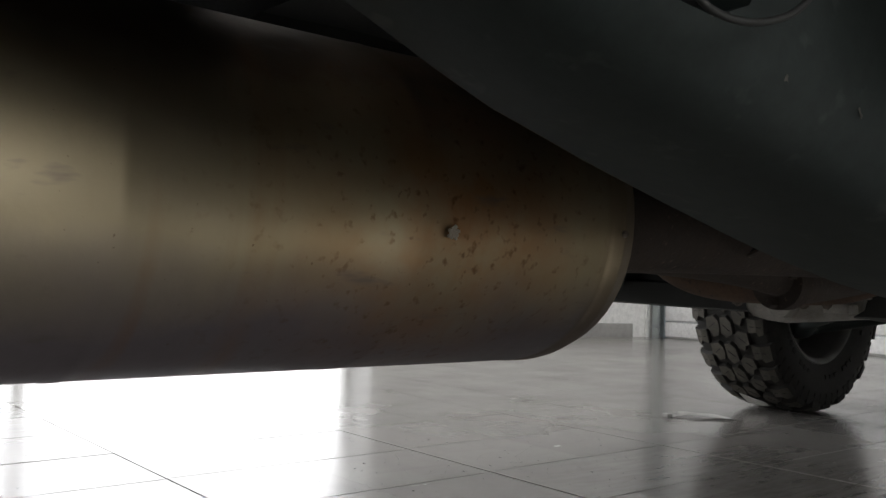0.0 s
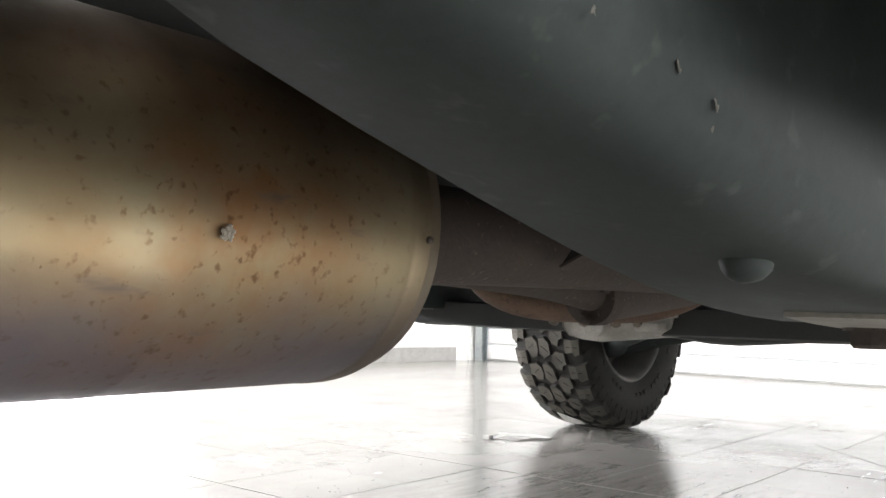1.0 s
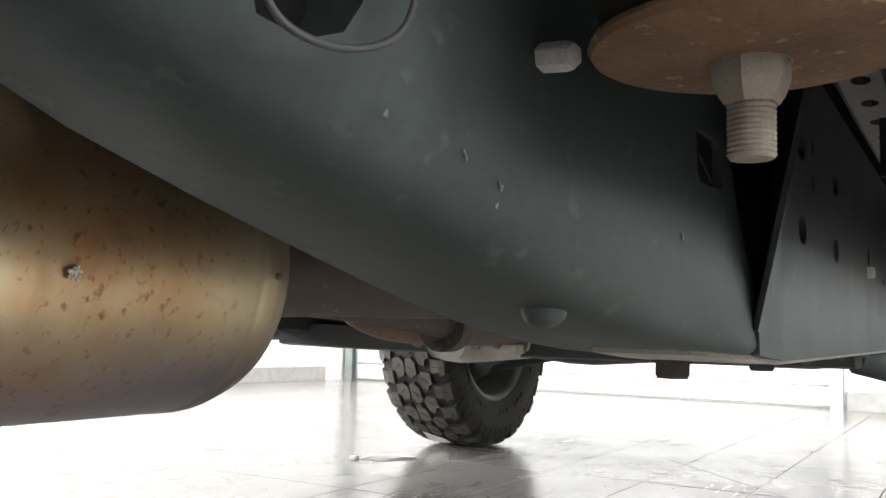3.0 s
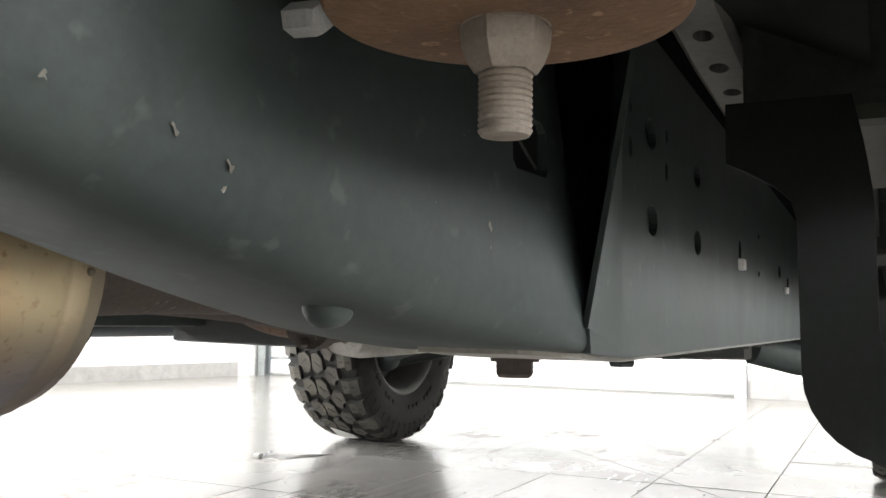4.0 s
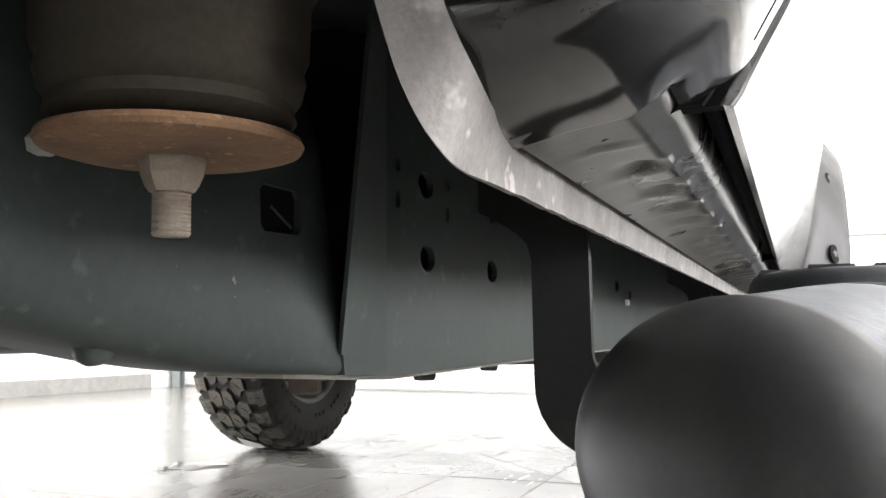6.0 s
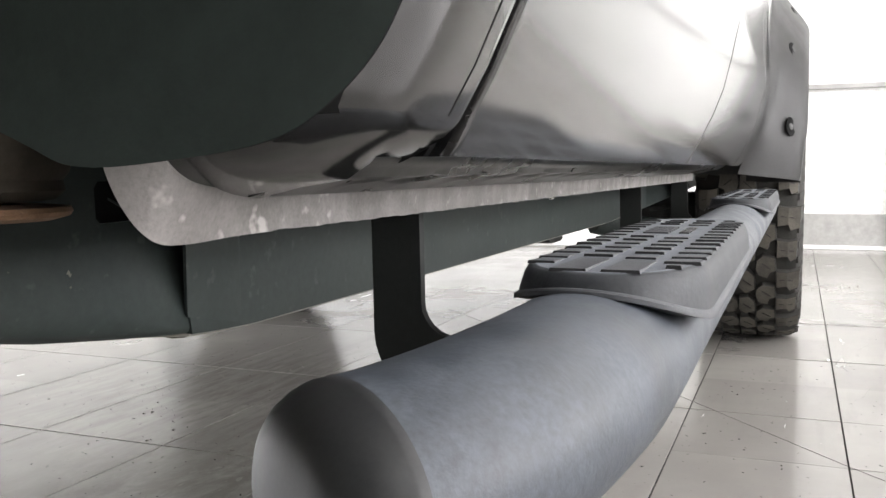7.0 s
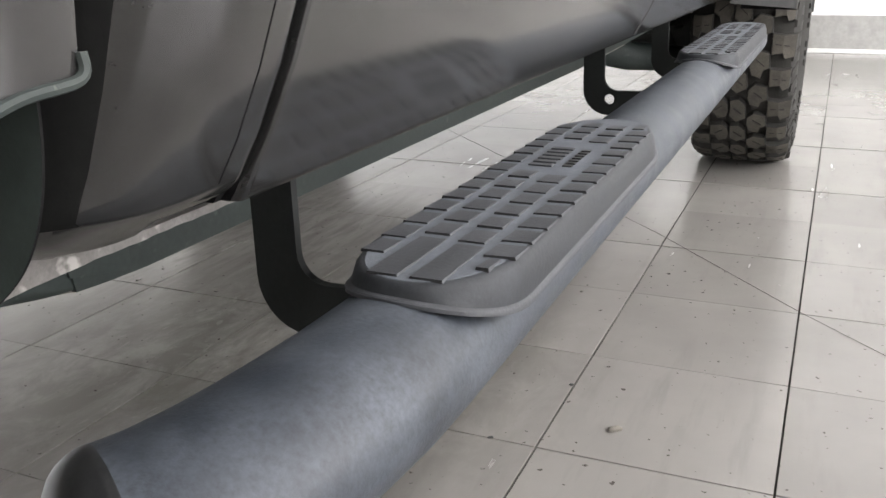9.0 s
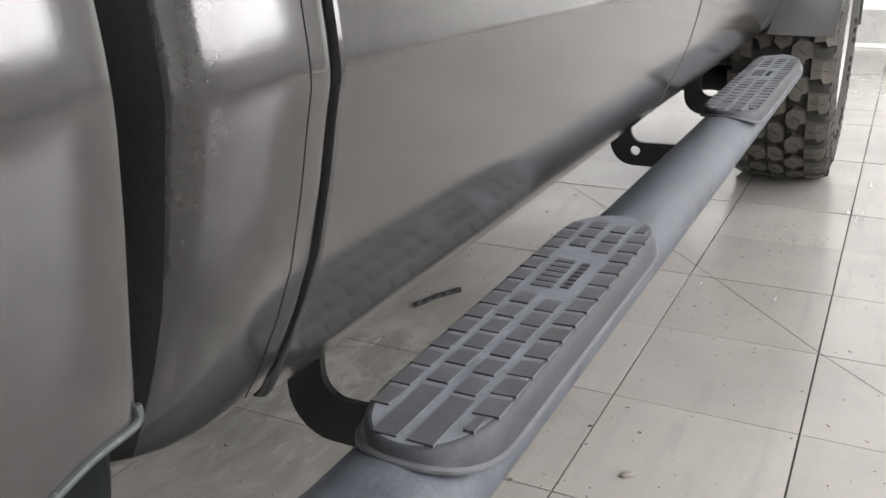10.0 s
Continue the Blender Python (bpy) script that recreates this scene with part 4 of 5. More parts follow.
# -- floor pan and cab underside --
bm = B()
xs = [-0.92, -0.78, -0.64, -0.50, -0.36, -0.28, -0.24, 0.06, 0.10, 0.18, 0.32, 0.46, 0.60, 0.70]
zs = [0.56, 0.60, 0.605, 0.605, 0.61, 0.66, 0.72, 0.72, 0.70, 0.685, 0.68, 0.66, 0.61, 0.56]
loft(bm, [[Vector((x, y, z + 0.006 * math.sin(y * 26) * (0.3 if 5 < i < 8 else 1))) for i, (x, z) in enumerate(zip(xs, zs))] for y in [-2.43 + 0.04 * k for k in range(46)]], closed=False)
bmesh.ops.solidify(bm, geom=bm.faces[:], thickness=0.004)
part("floor_pan", bm, M_PAN, truck, "dark grey ribbed steel floor pan", True, 50)
bm = B()
loft(bm, [[Vector((x, y + 0.02 * math.sin(9 * x), 0.672 + 0.008 * math.sin(7.5 * (x + 0.4 * y)) + 0.003 * math.sin(y * 70 + x * 20))) for x in [0.02 + 0.035 * k for k in range(13)]] for y in [-2.40 + 0.02 * k for k in range(18)]], closed=False)
bmesh.ops.solidify(bm, geom=bm.faces[:], thickness=0.0015)
part("heat_shield", bm, M_HEAT, truck, "crinkled silver heat shield", True, 60)
# cab body mounts under the floor
for y in (-2.02, -1.05):
    bm = box(B(), 0.634, 0.716, y - 0.10, y + 0.16, 0.5365, 0.62, 0.010)
    part("body_box", bm, M_OUTRIG, truck, "olive-black boxed body outrigger, lightened as if lit")

bm = loft(B(), [[Vector((x, y, z + o)) for x, o in ((0.596, 0.004), (0.600, 0), (0.626, 0), (0.630, 0.004), (0.630, 0.010), (0.596, 0.010))] for y, z in ((-2.215, 0.606), (-2.15, 0.598), (-2.05, 0.590), (-1.93, 0.586), (-1.6, 0.586))])
strip = part("body_strip", bm, M_UNDER, truck, "grey pressed strip with punched holes", True, 40)
cb = B()
for k in range(7):
    prism(cb, [(0.613 + a, -2.17 + 0.055 * k + b) for a, b in circle(12, 0.006, 0.009)], lambda u, v, d: Vector((u, v, d)), 0.55, 0.66)
cut(strip, cb)

# -- cab skin --
SIDE = [(0.7920, 0.5190), (0.7950, 0.5230), (0.8020, 0.536), (0.8115, 0.553), (0.8250, 0.582), (0.8360, 0.611), (0.8450, 0.649), (0.8510, 0.681), (0.8543, 0.696), (0.8545, 0.704), (0.8538, 0.715), (0.8515, 0.735), (0.8485, 0.765), (0.8468, 0.81), (0.8470, 0.88), (0.8500, 0.97), (0.8460, 1.05), (0.8400, 1.10)]


def skin(y0, y1, prof, s, inset=0.055, n=6):
    """A pressed side panel with edges turned inward."""
    sx = (lambda x: x) if s > 0 else mirror
    ys = [y0 + 0.012, y0 + 0.002, y0, y0 + 0.0012, y0 + 0.003, y0 + 0.006] + [y0 + (y1 - y0) * k / n for k in range(1, n)] + [y1 - 0.006, y1 - 0.003, y1 - 0.0012, y1, y1 - 0.002, y1 - 0.012]
    off = [inset, inset * 0.8, 0.005, 0.0010, 0, 0] + [0] * (n - 1) + [0, 0, 0.0010, 0.005, inset * 0.8, inset]
    rings = []
    for y, o in zip(ys, off):
        ring = [Vector((sx(prof[0][0] - 0.008), y, prof[0][1] + 0.016)), Vector((sx(prof[0][0] - 0.0035), y, prof[0][1] + 0.001))]
        ring += [Vector((sx(x - o), y, z)) for x, z in prof]
        rings.append(ring)
    return loft(B(), rings, closed=False)


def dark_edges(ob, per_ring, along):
    """Shade painted black on inside faces where a panel turns in: by ring pairs or by place in the ring."""
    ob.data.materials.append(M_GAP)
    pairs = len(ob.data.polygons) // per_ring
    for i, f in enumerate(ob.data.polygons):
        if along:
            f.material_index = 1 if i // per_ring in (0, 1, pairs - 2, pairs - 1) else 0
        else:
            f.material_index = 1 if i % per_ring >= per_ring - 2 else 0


for s in (1, -1):
    d = part("rear_door", skin(-2.3550, -1.5245, SIDE, s), M_PAINT, truck, "glossy dark grey door panel", True, 25)
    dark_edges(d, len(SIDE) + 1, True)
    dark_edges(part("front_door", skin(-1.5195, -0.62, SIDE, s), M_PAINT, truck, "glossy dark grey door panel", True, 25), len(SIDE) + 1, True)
    for y0, y1 in ((-2.30, -1.58), (-1.46, -0.70)):
        sx = (lambda x: x) if s > 0 else mirror
        bm = prism(B(), [(y0, 1.118), (y1, 1.118), (y1 - (0.0 if y0 < -2 else 0.35), 1.55), (y0, 1.55)], lambda u, v, dd: Vector((sx(0.842 - (v - 1.118) * 0.29 + dd), u, v)), 0, 0.004)
        part("side_window", bm, M_GLASSDARK, truck, "dark tinted side window")
    # rocker under the doors
    sx = (lambda x: x) if s > 0 else mirror
    rp = [(0.716, 0.530), (0.719, 0.5065), (0.7235, 0.5030), (0.730, 0.5048), (0.736, 0.5066), (0.742, 0.5085), (0.747, 0.5090), (0.752, 0.5095), (0.758, 0.5100), (0.7625, 0.5112), (0.764, 0.5140), (0.7700, 0.5155), (0.7735, 0.5195), (0.7755, 0.5280), (0.776, 0.60), (0.72, 0.62)]
    rings = []
    for k in range(354):
        y = -2.400 + k * 0.005
        ring = []
        for i, (x, z) in enumerate(rp):
            u = (y + 2.33) % 0.068 - 0.034
            d = 0.0040 * math.exp(-(u / 0.009) ** 2) * math.exp(-((x - 0.751) / 0.007) ** 2) - 0.0014 * math.exp(-((u - 0.017) / 0.006) ** 2) * math.exp(-((x - 0.747) / 0.010) ** 2)
            ring.append(Vector((sx(x), y, z + (d if -2.35 < y < -0.9 and 2 < i < 10 else 0))))
        rings.append(ring)
    part("sill_seal", tube(B(), [(sx(0.7815), y, 0.531) for y in (-2.355, -1.9, -1.2, -0.65)], 0.0045, 8), M_GAP, truck, "black rubber seal above the sill")
    rocker = part("rocker_panel", loft(B(), rings), M_ROCK, truck, "dark grey rocker panel with pressed dimples", True, 50)
    # pinch weld flange, bent up round the cab's rear corner
    run = [-0.74 - 0.006 * k for k in range(273)]
    top = [Vector((0.7195, y, 0.5065)) for y in run] + smooth_path([(0.7195, -2.378, 0.5063), (0.7225, -2.405, 0.5065), (0.7275, -2.435, 0.5085), (0.7285, -2.450, 0.5130), (0.7260, -2.4560, 0.5210), (0.7215, -2.458, 0.5340), (0.7140, -2.459, 0.565), (0.709, -2.459, 0.62), (0.706, -2.459, 0.90)], 8)
    low = [Vector((0.7175, y, 0.4882)) for y in run] + smooth_path([(0.7175, -2.378, 0.4880), (0.7180, -2.405, 0.4878), (0.7195, -2.435, 0.4870), (0.7195, -2.452, 0.4895), (0.7145, -2.460, 0.5000), (0.7080, -2.463, 0.5180), (0.6990, -2.464, 0.555), (0.692, -2.464, 0.62), (0.689, -2.464, 0.90)], 8)
    rings = []
    for i, (a, b) in enumerate(zip(top, low)):
        straight = a.y > -2.372
        w = (0.00022 * math.sin(i * 0.7) + 0.00022 * math.sin(i * 1.9 + 1)) * straight
        q = min(1, max(0, (-2.40 - a.y) / 0.03))
        nrm = Vector((0.0011 * (1 - q) + 0.0004 * q, -0.0012 * q, 0))
        # spot weld dents every few centimetres, closer together towards the front
        dent = 0.0016 if straight and (i % 5 == 0 if a.y > -1.9 else i % 9 == 0) else 0.0
        m1, m2 = a * 0.7 + b * 0.3, a * 0.25 + b * 0.75
        out = Vector((dent, 0, 0))
        rings.append([Vector((sx(p.x), p.y, p.z)) for p in (a + nrm - out * 0.5, m1 + nrm - out, m2 + nrm - out, b + Vector((0, 0, w)) + nrm * 1.5, b + Vector((0, 0, w)) - nrm, m1 - nrm - out, a - nrm)])
    part("pinch_weld", loft(B(), rings), M_PINCH, rocker, "grey sill flange with chipped paint", True, 50)
    # cab rear corner: the lower edge rolls in under the pressing
    plan = [(0.705, -2.4570), (0.735, -2.4578), (0.757, -2.4572), (0.772, -2.4530), (0.782, -2.4450), (0.7885, -2.4330), (0.7920, -2.418), (0.7935, -2.400), (0.7935, -2.382), (0.7935, -2.3680), (0.7933, -2.3645), (0.7925, -2.3620), (0.789, -2.3605), (0.745, -2.3605)]
    rings = []
    under = rp[2:13]
    foot = []
    for n, (px, py) in enumerate(plan):
        v = Vector((px + 0.0110 * (0.25 + 0.75 * min(1, n / 5)) * (n > 0) * 0.65, py, 0.5340))
        hx = 0.7205 + (px - 0.705) / 0.0885 * 0.0540
        h = Vector((hx, max(py, -2.388), lerp_table(under, hx) - 0.0009))
        q = min(1, max(0, (px - 0.765) / 0.027))
        c = Vector((v.x * 0.75 + h.x * 0.25, py, h.z)).lerp(Vector((v.x * 0.80 + h.x * 0.20, max(py, -2.42), 0.5250)), q)
        foot.append((h, c, v))
    for k in range(13):
        w = k / 13
        rings.append([Vector((sx(p.x), p.y, p.z)) for p in (h * (1 - w) ** 2 + c * 2 * w * (1 - w) + v * w * w for h, c, v in foot)])
    for x, z in [(0.8006, 0.5340), (0.8048, 0.5415)] + SIDE[3:]:
        o = x - 0.7935
        rings.append([Vector((sx(px + o * (0.25 + 0.75 * min(1, n / 5)) * (n > 0)), py, z)) for n, (px, py) in enumerate(plan)])
    corner = part("cab_corner", loft(B(), rings, closed=False), M_PAINT, truck, "rounded dark grey cab corner, rear face painted black as shade", True, 60)
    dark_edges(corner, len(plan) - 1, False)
    # the rear columns carry the cab-to-bed gap's shade as black
    corner.data.materials.append(M_CORNER_SHADE)
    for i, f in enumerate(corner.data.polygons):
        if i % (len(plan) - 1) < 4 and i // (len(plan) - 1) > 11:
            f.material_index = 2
    # thin joint between the corner pressing and the door pillar
    part("panel_seam", tube(B(), [(sx(x), -2.3790, z) for x, z in [(0.8006, 0.5340), (0.8048, 0.5415)] + SIDE[3:]], 0.00035, 6), M_GAP, corner, "thin dark panel joint")
    # black strips paint the shade deep in the door gaps
    for ya, yb in ((-2.3603, -2.3552), (-1.5243, -1.5197)):
        bm = loft(B(), [[Vector((sx(x - q), y, z)) for q, y in ((0.045, ya), (0.010, ya), (0.010, yb), (0.045, yb))] for x, z in SIDE])
        part("door_seal", bm, M_GAP, truck, "black strip standing for shade in the door gap")
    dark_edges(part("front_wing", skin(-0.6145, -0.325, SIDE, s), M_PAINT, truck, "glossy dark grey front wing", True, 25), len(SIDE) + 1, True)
    # front wing and wheel arch flare
    WY, WZ = 0.245, 0.413
    FL = [(0.800, 0.512), (0.880, 0.492), (0.922, 0.484), (0.936, 0.486), (0.943, 0.493), (0.9445, 0.503), (0.941, 0.516), (0.930, 0.535), (0.914, 0.556), (0.897, 0.578), (0.883, 0.597), (0.874, 0.610), (0.868, 0.620), (0.863, 0.629), (0.859, 0.637), (0.855, 0.645), (0.851, 0.653), (0.847, 0.661), (0.843, 0.668)]
    rings = []
    for k in range(49):
        a = radians(172.5 - k * 3.6)
        c, sn = math.cos(a), math.sin(a)
        f = min(1, 0.90 + k * 0.022)
        ring = []
        for i, (x, r) in enumerate(FL):
            t = max(0, (i - 8) / 10) if r * sn < 0.3 else 0
            tuck = lerp_table([(z, w) for w, z in SIDE], WZ + r * sn) - 0.003
            ring.append(Vector((sx((0.80 + (x - 0.80) * f) * (1 - t) + min(x, tuck) * t), WY + r * c, WZ + r * sn)))
        rings.append(ring)
    closing = [rings[0][0]] + [v.lerp(rings[0][0], 0.35) for v in rings[0][1:]]
    flare = part("arch_flare", loft(B(), [[v + Vector((0, 0.004, 0.012)) for v in closing]] + rings, closed=False), M_FLARE, truck, "satin dark grey wheel arch flare", True, 40)
    for k in range(7):
        a = radians(159 - k * 25)
        c, sn = math.cos(a), math.sin(a)
        nrm = Vector((s * 0.75, c * 0.47, sn * 0.47)).normalized()
        at = Vector((sx(0.9045), WY + 0.567 * c, WZ + 0.567 * sn))
        along = Vector((0, -sn, c))
        across = nrm.cross(along)
        # a flat black oval paints the shade of a recessed pocket
        bm = loft(B(), [[at + (along * u * 1.3 + across * v) * f + nrm * h for u, v in circle(16, 0.019)] for f, h in ((1.0, -0.002), (1.0, 0.0003), (0.80, 0.0002))])
        pocket = part("screw_pocket", bm, M_GAP, flare, "flat black oval, painted shade of a screw pocket")
        part("screw", hexbolt(B(), at + nrm * 0.0002, nrm, 0.0060, 0.0020, 0.0085), M_DARK, pocket, "black screw head")
    bm = B()
    rings = []
    for k in range(22):
        a = radians(149 - k * 7.1)
        r1 = 0.655
        c, sn = math.cos(a), math.sin(a)
        rad = min((0.60 if c < 0 else 0.78) / max(abs(c), 1e-3), 0.72 / max(sn, 0.05) if sn > 0 else 9, 0.98)
        rad = max(rad, r1 + 0.01)
        rings.append([Vector((sx(0.850), WY + r1 * c, WZ + r1 * sn)), Vector((sx(0.852), WY + (r1 + rad) / 2 * c, WZ + (r1 + rad) / 2 * sn)), Vector((sx(0.848), WY + rad * c, WZ + rad * sn))])
    part("front_wing", loft(bm, rings, closed=False), M_PAINT, truck, "glossy dark grey front wing", True, 60)
    bm = lathe(B(), [(0.50, 0.44), (0.54, 0.50), (0.545, 0.845)], (0, WY, WZ), "x", 40)
    for v in [v for v in bm.verts if v.co.z < 0.45]:
        bm.verts.remove(v)
    if s < 0:
        for v in bm.verts:
            v.co.x = mirror(v.co.x)
    part("arch_liner", bm, M_DARK, truck, "black wheel arch liner", True)

    # load bed side and bulkhead
    BED = [(0.8480, 0.592), (0.8490, 0.600), (0.8520, 0.628), (0.8570, 0.670), (0.8595, 0.700), (0.8599, 0.712), (0.8592, 0.726), (0.8572, 0.745), (0.8545, 0.77), (0.8525, 0.82), (0.852, 0.92), (0.852, 1.02), (0.845, 1.12), (0.80, 1.13)]
    rings = []
    for y in (-2.497, -2.4925, -2.491, -2.4925, -2.497, -2.53, -2.57, -2.62, -2.68, -2.76, -2.86, -2.94):
        dz = 0 if y > -2.515 else -0.30 * (abs(y) - 2.515)
        if y < -2.56:
            dz = -0.0135 + 0.9 * (abs(y) - 2.56)
        e = (0.035, 0.020, 0.006, 0.0015, 0)[len(rings)] if len(rings) < 5 else 0.0
        rings.append([Vector((sx(x - e), y, z + dz * max(0, 1 - i / 4))) for i, (x, z) in enumerate(BED)])
    bed = part("bed_side", loft(B(), rings, closed=False), M_PAINT, truck, "glossy dark grey load bed side", True, 30)
    bm = loft(B(), [[Vector((sx(x), y, z)) for x, z in BED[2:]] for y in (-2.94, -3.5, -4.1, -4.5)], closed=False)
    part("bed_rear_side", bm, M_PAINT, truck, "", True, 30)
    lipath = [(sx(0.848), -2.492, 0.600), (sx(0.8485), -2.494, 0.593), (sx(0.8485), -2.515, 0.5905), (sx(0.8480), -2.54, 0.5835), (sx(0.8480), -2.57, 0.580), (sx(0.848), -2.62, 0.64)]
    part("bed_lip", tube(B(), smooth_path(lipath), 0.0018, 8), M_PLATE, bed, "dusty grey folded metal lip", True)
    pts = [(p.x, p.y) for p in smooth_path([(0.842, 0.602, 0), (0.8452, 0.588, 0), (0.8420, 0.565, 0), (0.8330, 0.545, 0), (0.8180, 0.530, 0), (0.8000, 0.5210, 0), (0.77, 0.5165, 0), (0.737, 0.5150, 0), (0.715, 0.5230, 0), (0.66, 0.545, 0), (0.60, 0.560, 0)], 5)] + [(0.52, 0.58), (0.52, 0.72), (0.835, 0.72)]
    bulk = part("bed_bulkhead", prism(B(), pts, lambda u, v, dd: Vector((sx(u), dd, v)), -2.5060, -2.505), M_LINER, bed, "dark green-black splash panel")
    # rim faces painted black so the lit edge stays dark
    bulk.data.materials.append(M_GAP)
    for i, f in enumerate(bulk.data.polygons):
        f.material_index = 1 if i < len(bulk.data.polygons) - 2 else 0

# unseen cover, added to stop light falling between cab and bed
part("gap_cover", box(B(), mirror(0.80), 0.80, -2.503, -2.446, 0.98, 1.0), M_GAP, truck, "unseen dark cover added to keep light out of the gap")
# bed floor, cab roof, hood and tail close the truck
part("bed_floor", box(B(), mirror(0.83), 0.83, -4.5, -2.515, 0.72, 0.74), M_DARK, truck)
# unseen sills and a dark sheet, added to keep light off the muffler
for y in (-2.72, -3.2, -4.0):
    part("bed_sill", box(B(), mirror(0.60), 0.60, y - 0.05, y + 0.05, 0.625 if y > -3 else 0.66, 0.72, 0.006), M_DARK, truck, "unseen black cross sill added to shade the muffler")
part("bed_heat_shield", box(B(), 0.02, 0.47, -2.98, -2.50, 0.600, 0.604), M_DARK, truck, "unseen dark sheet added to shade the muffler top")
for s in (1, -1):
    sx = (lambda x: x) if s > 0 else mirror
    bm = lathe(B(), [(0.50, 0.52), (0.53, 0.60), (0.535, 0.842)], (0, -3.46, 0.39), "x", 40)
    for v in [v for v in bm.verts if v.co.z < 0.50]:
        bm.verts.remove(v)
    if s < 0:
        for v in bm.verts:
            v.co.x = mirror(v.co.x)
    part("rear_arch_liner", bm, M_DARK, truck, "black wheel arch liner", True)
part("tailgate", box(B(), mirror(0.82), 0.82, -4.52, -4.47, 0.70, 1.12, 0.01), M_PAINT, truck)
bm = loft(B(), [[Vector((x, y, z)) for x in (mirror(w), mirror(0.5), XC, 0.5, w)] for y, z, w in ((-2.43, 0.60, 0.70), (-2.435, 1.1, 0.70), (-2.42, 1.5, 0.74), (-2.36, 1.60, 0.76), (-1.3, 1.64, 0.76), (-0.95, 1.58, 0.76), (-0.42, 1.12, 0.84), (-0.3, 1.10, 0.84), (0.8, 1.02, 0.83), (0.92, 0.95, 0.82), (0.95, 0.55, 0.80))], closed=False)
part("cab_shell", bm, M_PAINT, truck, "", True, 30)
for s in (1, -1):
    sx = (lambda x: x) if s > 0 else mirror
    bm = B()
    prism(bm, [(-2.43, 1.49), (-2.36, 1.60), (-1.3, 1.64), (-0.95, 1.575), (-0.98, 1.54), (-1.3, 1.57), (-2.34, 1.54)], lambda u, v, dd: Vector((sx(dd), u, v)), 0.72, 0.84)
    part("roof_rail", bm, M_PAINT, truck)


# -- wheels --
def wheel(x, y, side):
    """A wheel with an off-road tyre; side: +1 has its face to +x."""
    w = new("wheel", None)
    w.parent = truck
    w.location = (x, y, 0)
    c = (0, 0, 0.39)
    prof = [(0.225, -0.105), (0.240, -0.116), (0.275, -0.130), (0.315, -0.134), (0.350, -0.128), (0.3665, -0.118), (0.373, -0.105), (0.3775, -0.06), (0.3785, 0), (0.3775, 0.06), (0.373, 0.105), (0.3665, 0.118), (0.350, 0.128), (0.315, 0.134), (0.275, 0.130), (0.240, 0.116), (0.225, 0.105)]
    bm = lathe(B(), prof, c, "x", 72)
    n = 28
    tb = B()

    def rad(v):
        v = abs(v)
        return 0.3785 - 0.0012 * (v / 0.06) if v < 0.06 else 0.3773 - 0.0043 * ((v - 0.06) / 0.045) if v < 0.105 else 0.373 - 0.5 * (v - 0.105)

    def block(poly, a0, h):
        """A tread lug: polygon of (arc metres, across), wider at its root."""
        cu = sum(p[0] for p in poly) / len(poly)
        cv = sum(p[1] for p in poly) / len(poly)
        rings = []
        for hh, f in ((-0.003, 1.16), (h * 0.85, 1.09), (h, 1.04)):
            ring = []
            for u, v in poly:
                uu, vv = cu + (u - cu) * f, cv + (v - cv) * f
                a = a0 + uu / 0.385
                r = rad(vv) + hh
                ring.append(Vector((vv, r * math.sin(a), 0.39 - r * math.cos(a))))
            rings.append(ring)
        loft(tb, rings)

    def sipe(u0, v0, u1, v1, a0):
        """A thin dark cut lying on a lug."""
        du, dv = u1 - u0, v1 - v0
        k = 0.0011 / math.hypot(du, dv)
        rings = []
        for hh in (0.0110, 0.0141):
            rings.append([Vector((v, (rad(v) + hh) * math.sin(a0 + u / 0.385), 0.39 - (rad(v) + hh) * math.cos(a0 + u / 0.385)))
                          for u, v in ((u0 - dv * k, v0 + du * k), (u1 - dv * k, v1 + du * k), (u1 + dv * k, v1 - du * k), (u0 + dv * k, v0 - du * k))])
        loft(sb, rings)
    sb = B()
    p = 2 * math.pi * 0.385 / n
    for k in range(n):
        a = 2 * math.pi * k / n
        j = 1.0 if k % 2 else 0.93
        block([(0.004, -0.017), (0.000, 0.003), (0.016, 0.017), (0.056 * j, 0.019), (0.070 * j, -0.003), (0.050, -0.019)], a, 0.0135)
        sipe(0.026, -0.010, 0.044, 0.010, a)
        for sgn in (1, -1):
            o = 0 if sgn > 0 else p * 0.5
            v1 = 0.126 if k % 2 else 0.119
            # notched shoulder lugs of two lengths
            block([(o + u, sgn * v) for u, v in ((0.002, 0.074), (0.006, 0.098), (0.004, v1), (0.055 * j, v1 - 0.002), (0.060 * j, 0.104), (0.046 * j, 0.098), (0.050 * j, 0.074))], a, 0.0135)
            sipe(o + 0.026, sgn * 0.080, o + 0.030, sgn * 0.112, a)
            # hooked lugs between shoulder and crown
            block([(o + p * 0.5 + u, sgn * v) for u, v in ((0.014, 0.026), (0.000, 0.040), (0.006, 0.066), (0.040, 0.069), (0.046, 0.056), (0.066 * j, 0.050), (0.058 * j, 0.030), (0.036, 0.024))], a, 0.0135)
            sipe(o + p * 0.5 + 0.020, sgn * 0.038, o + p * 0.5 + 0.036, sgn * 0.058, a)
            # slanted side lugs below the shoulder
            for q in (0.012, 0.012 + p * 0.5):
                a2 = a + (o + q) / 0.385
                ring0, ring1 = [], []
                for rr, uu in ((0.328, -0.014), (0.328, -0.001), (0.3665, 0.016), (0.3665, -0.001)):
                    xx = sgn * (0.1295 if rr < 0.35 else 0.1185)
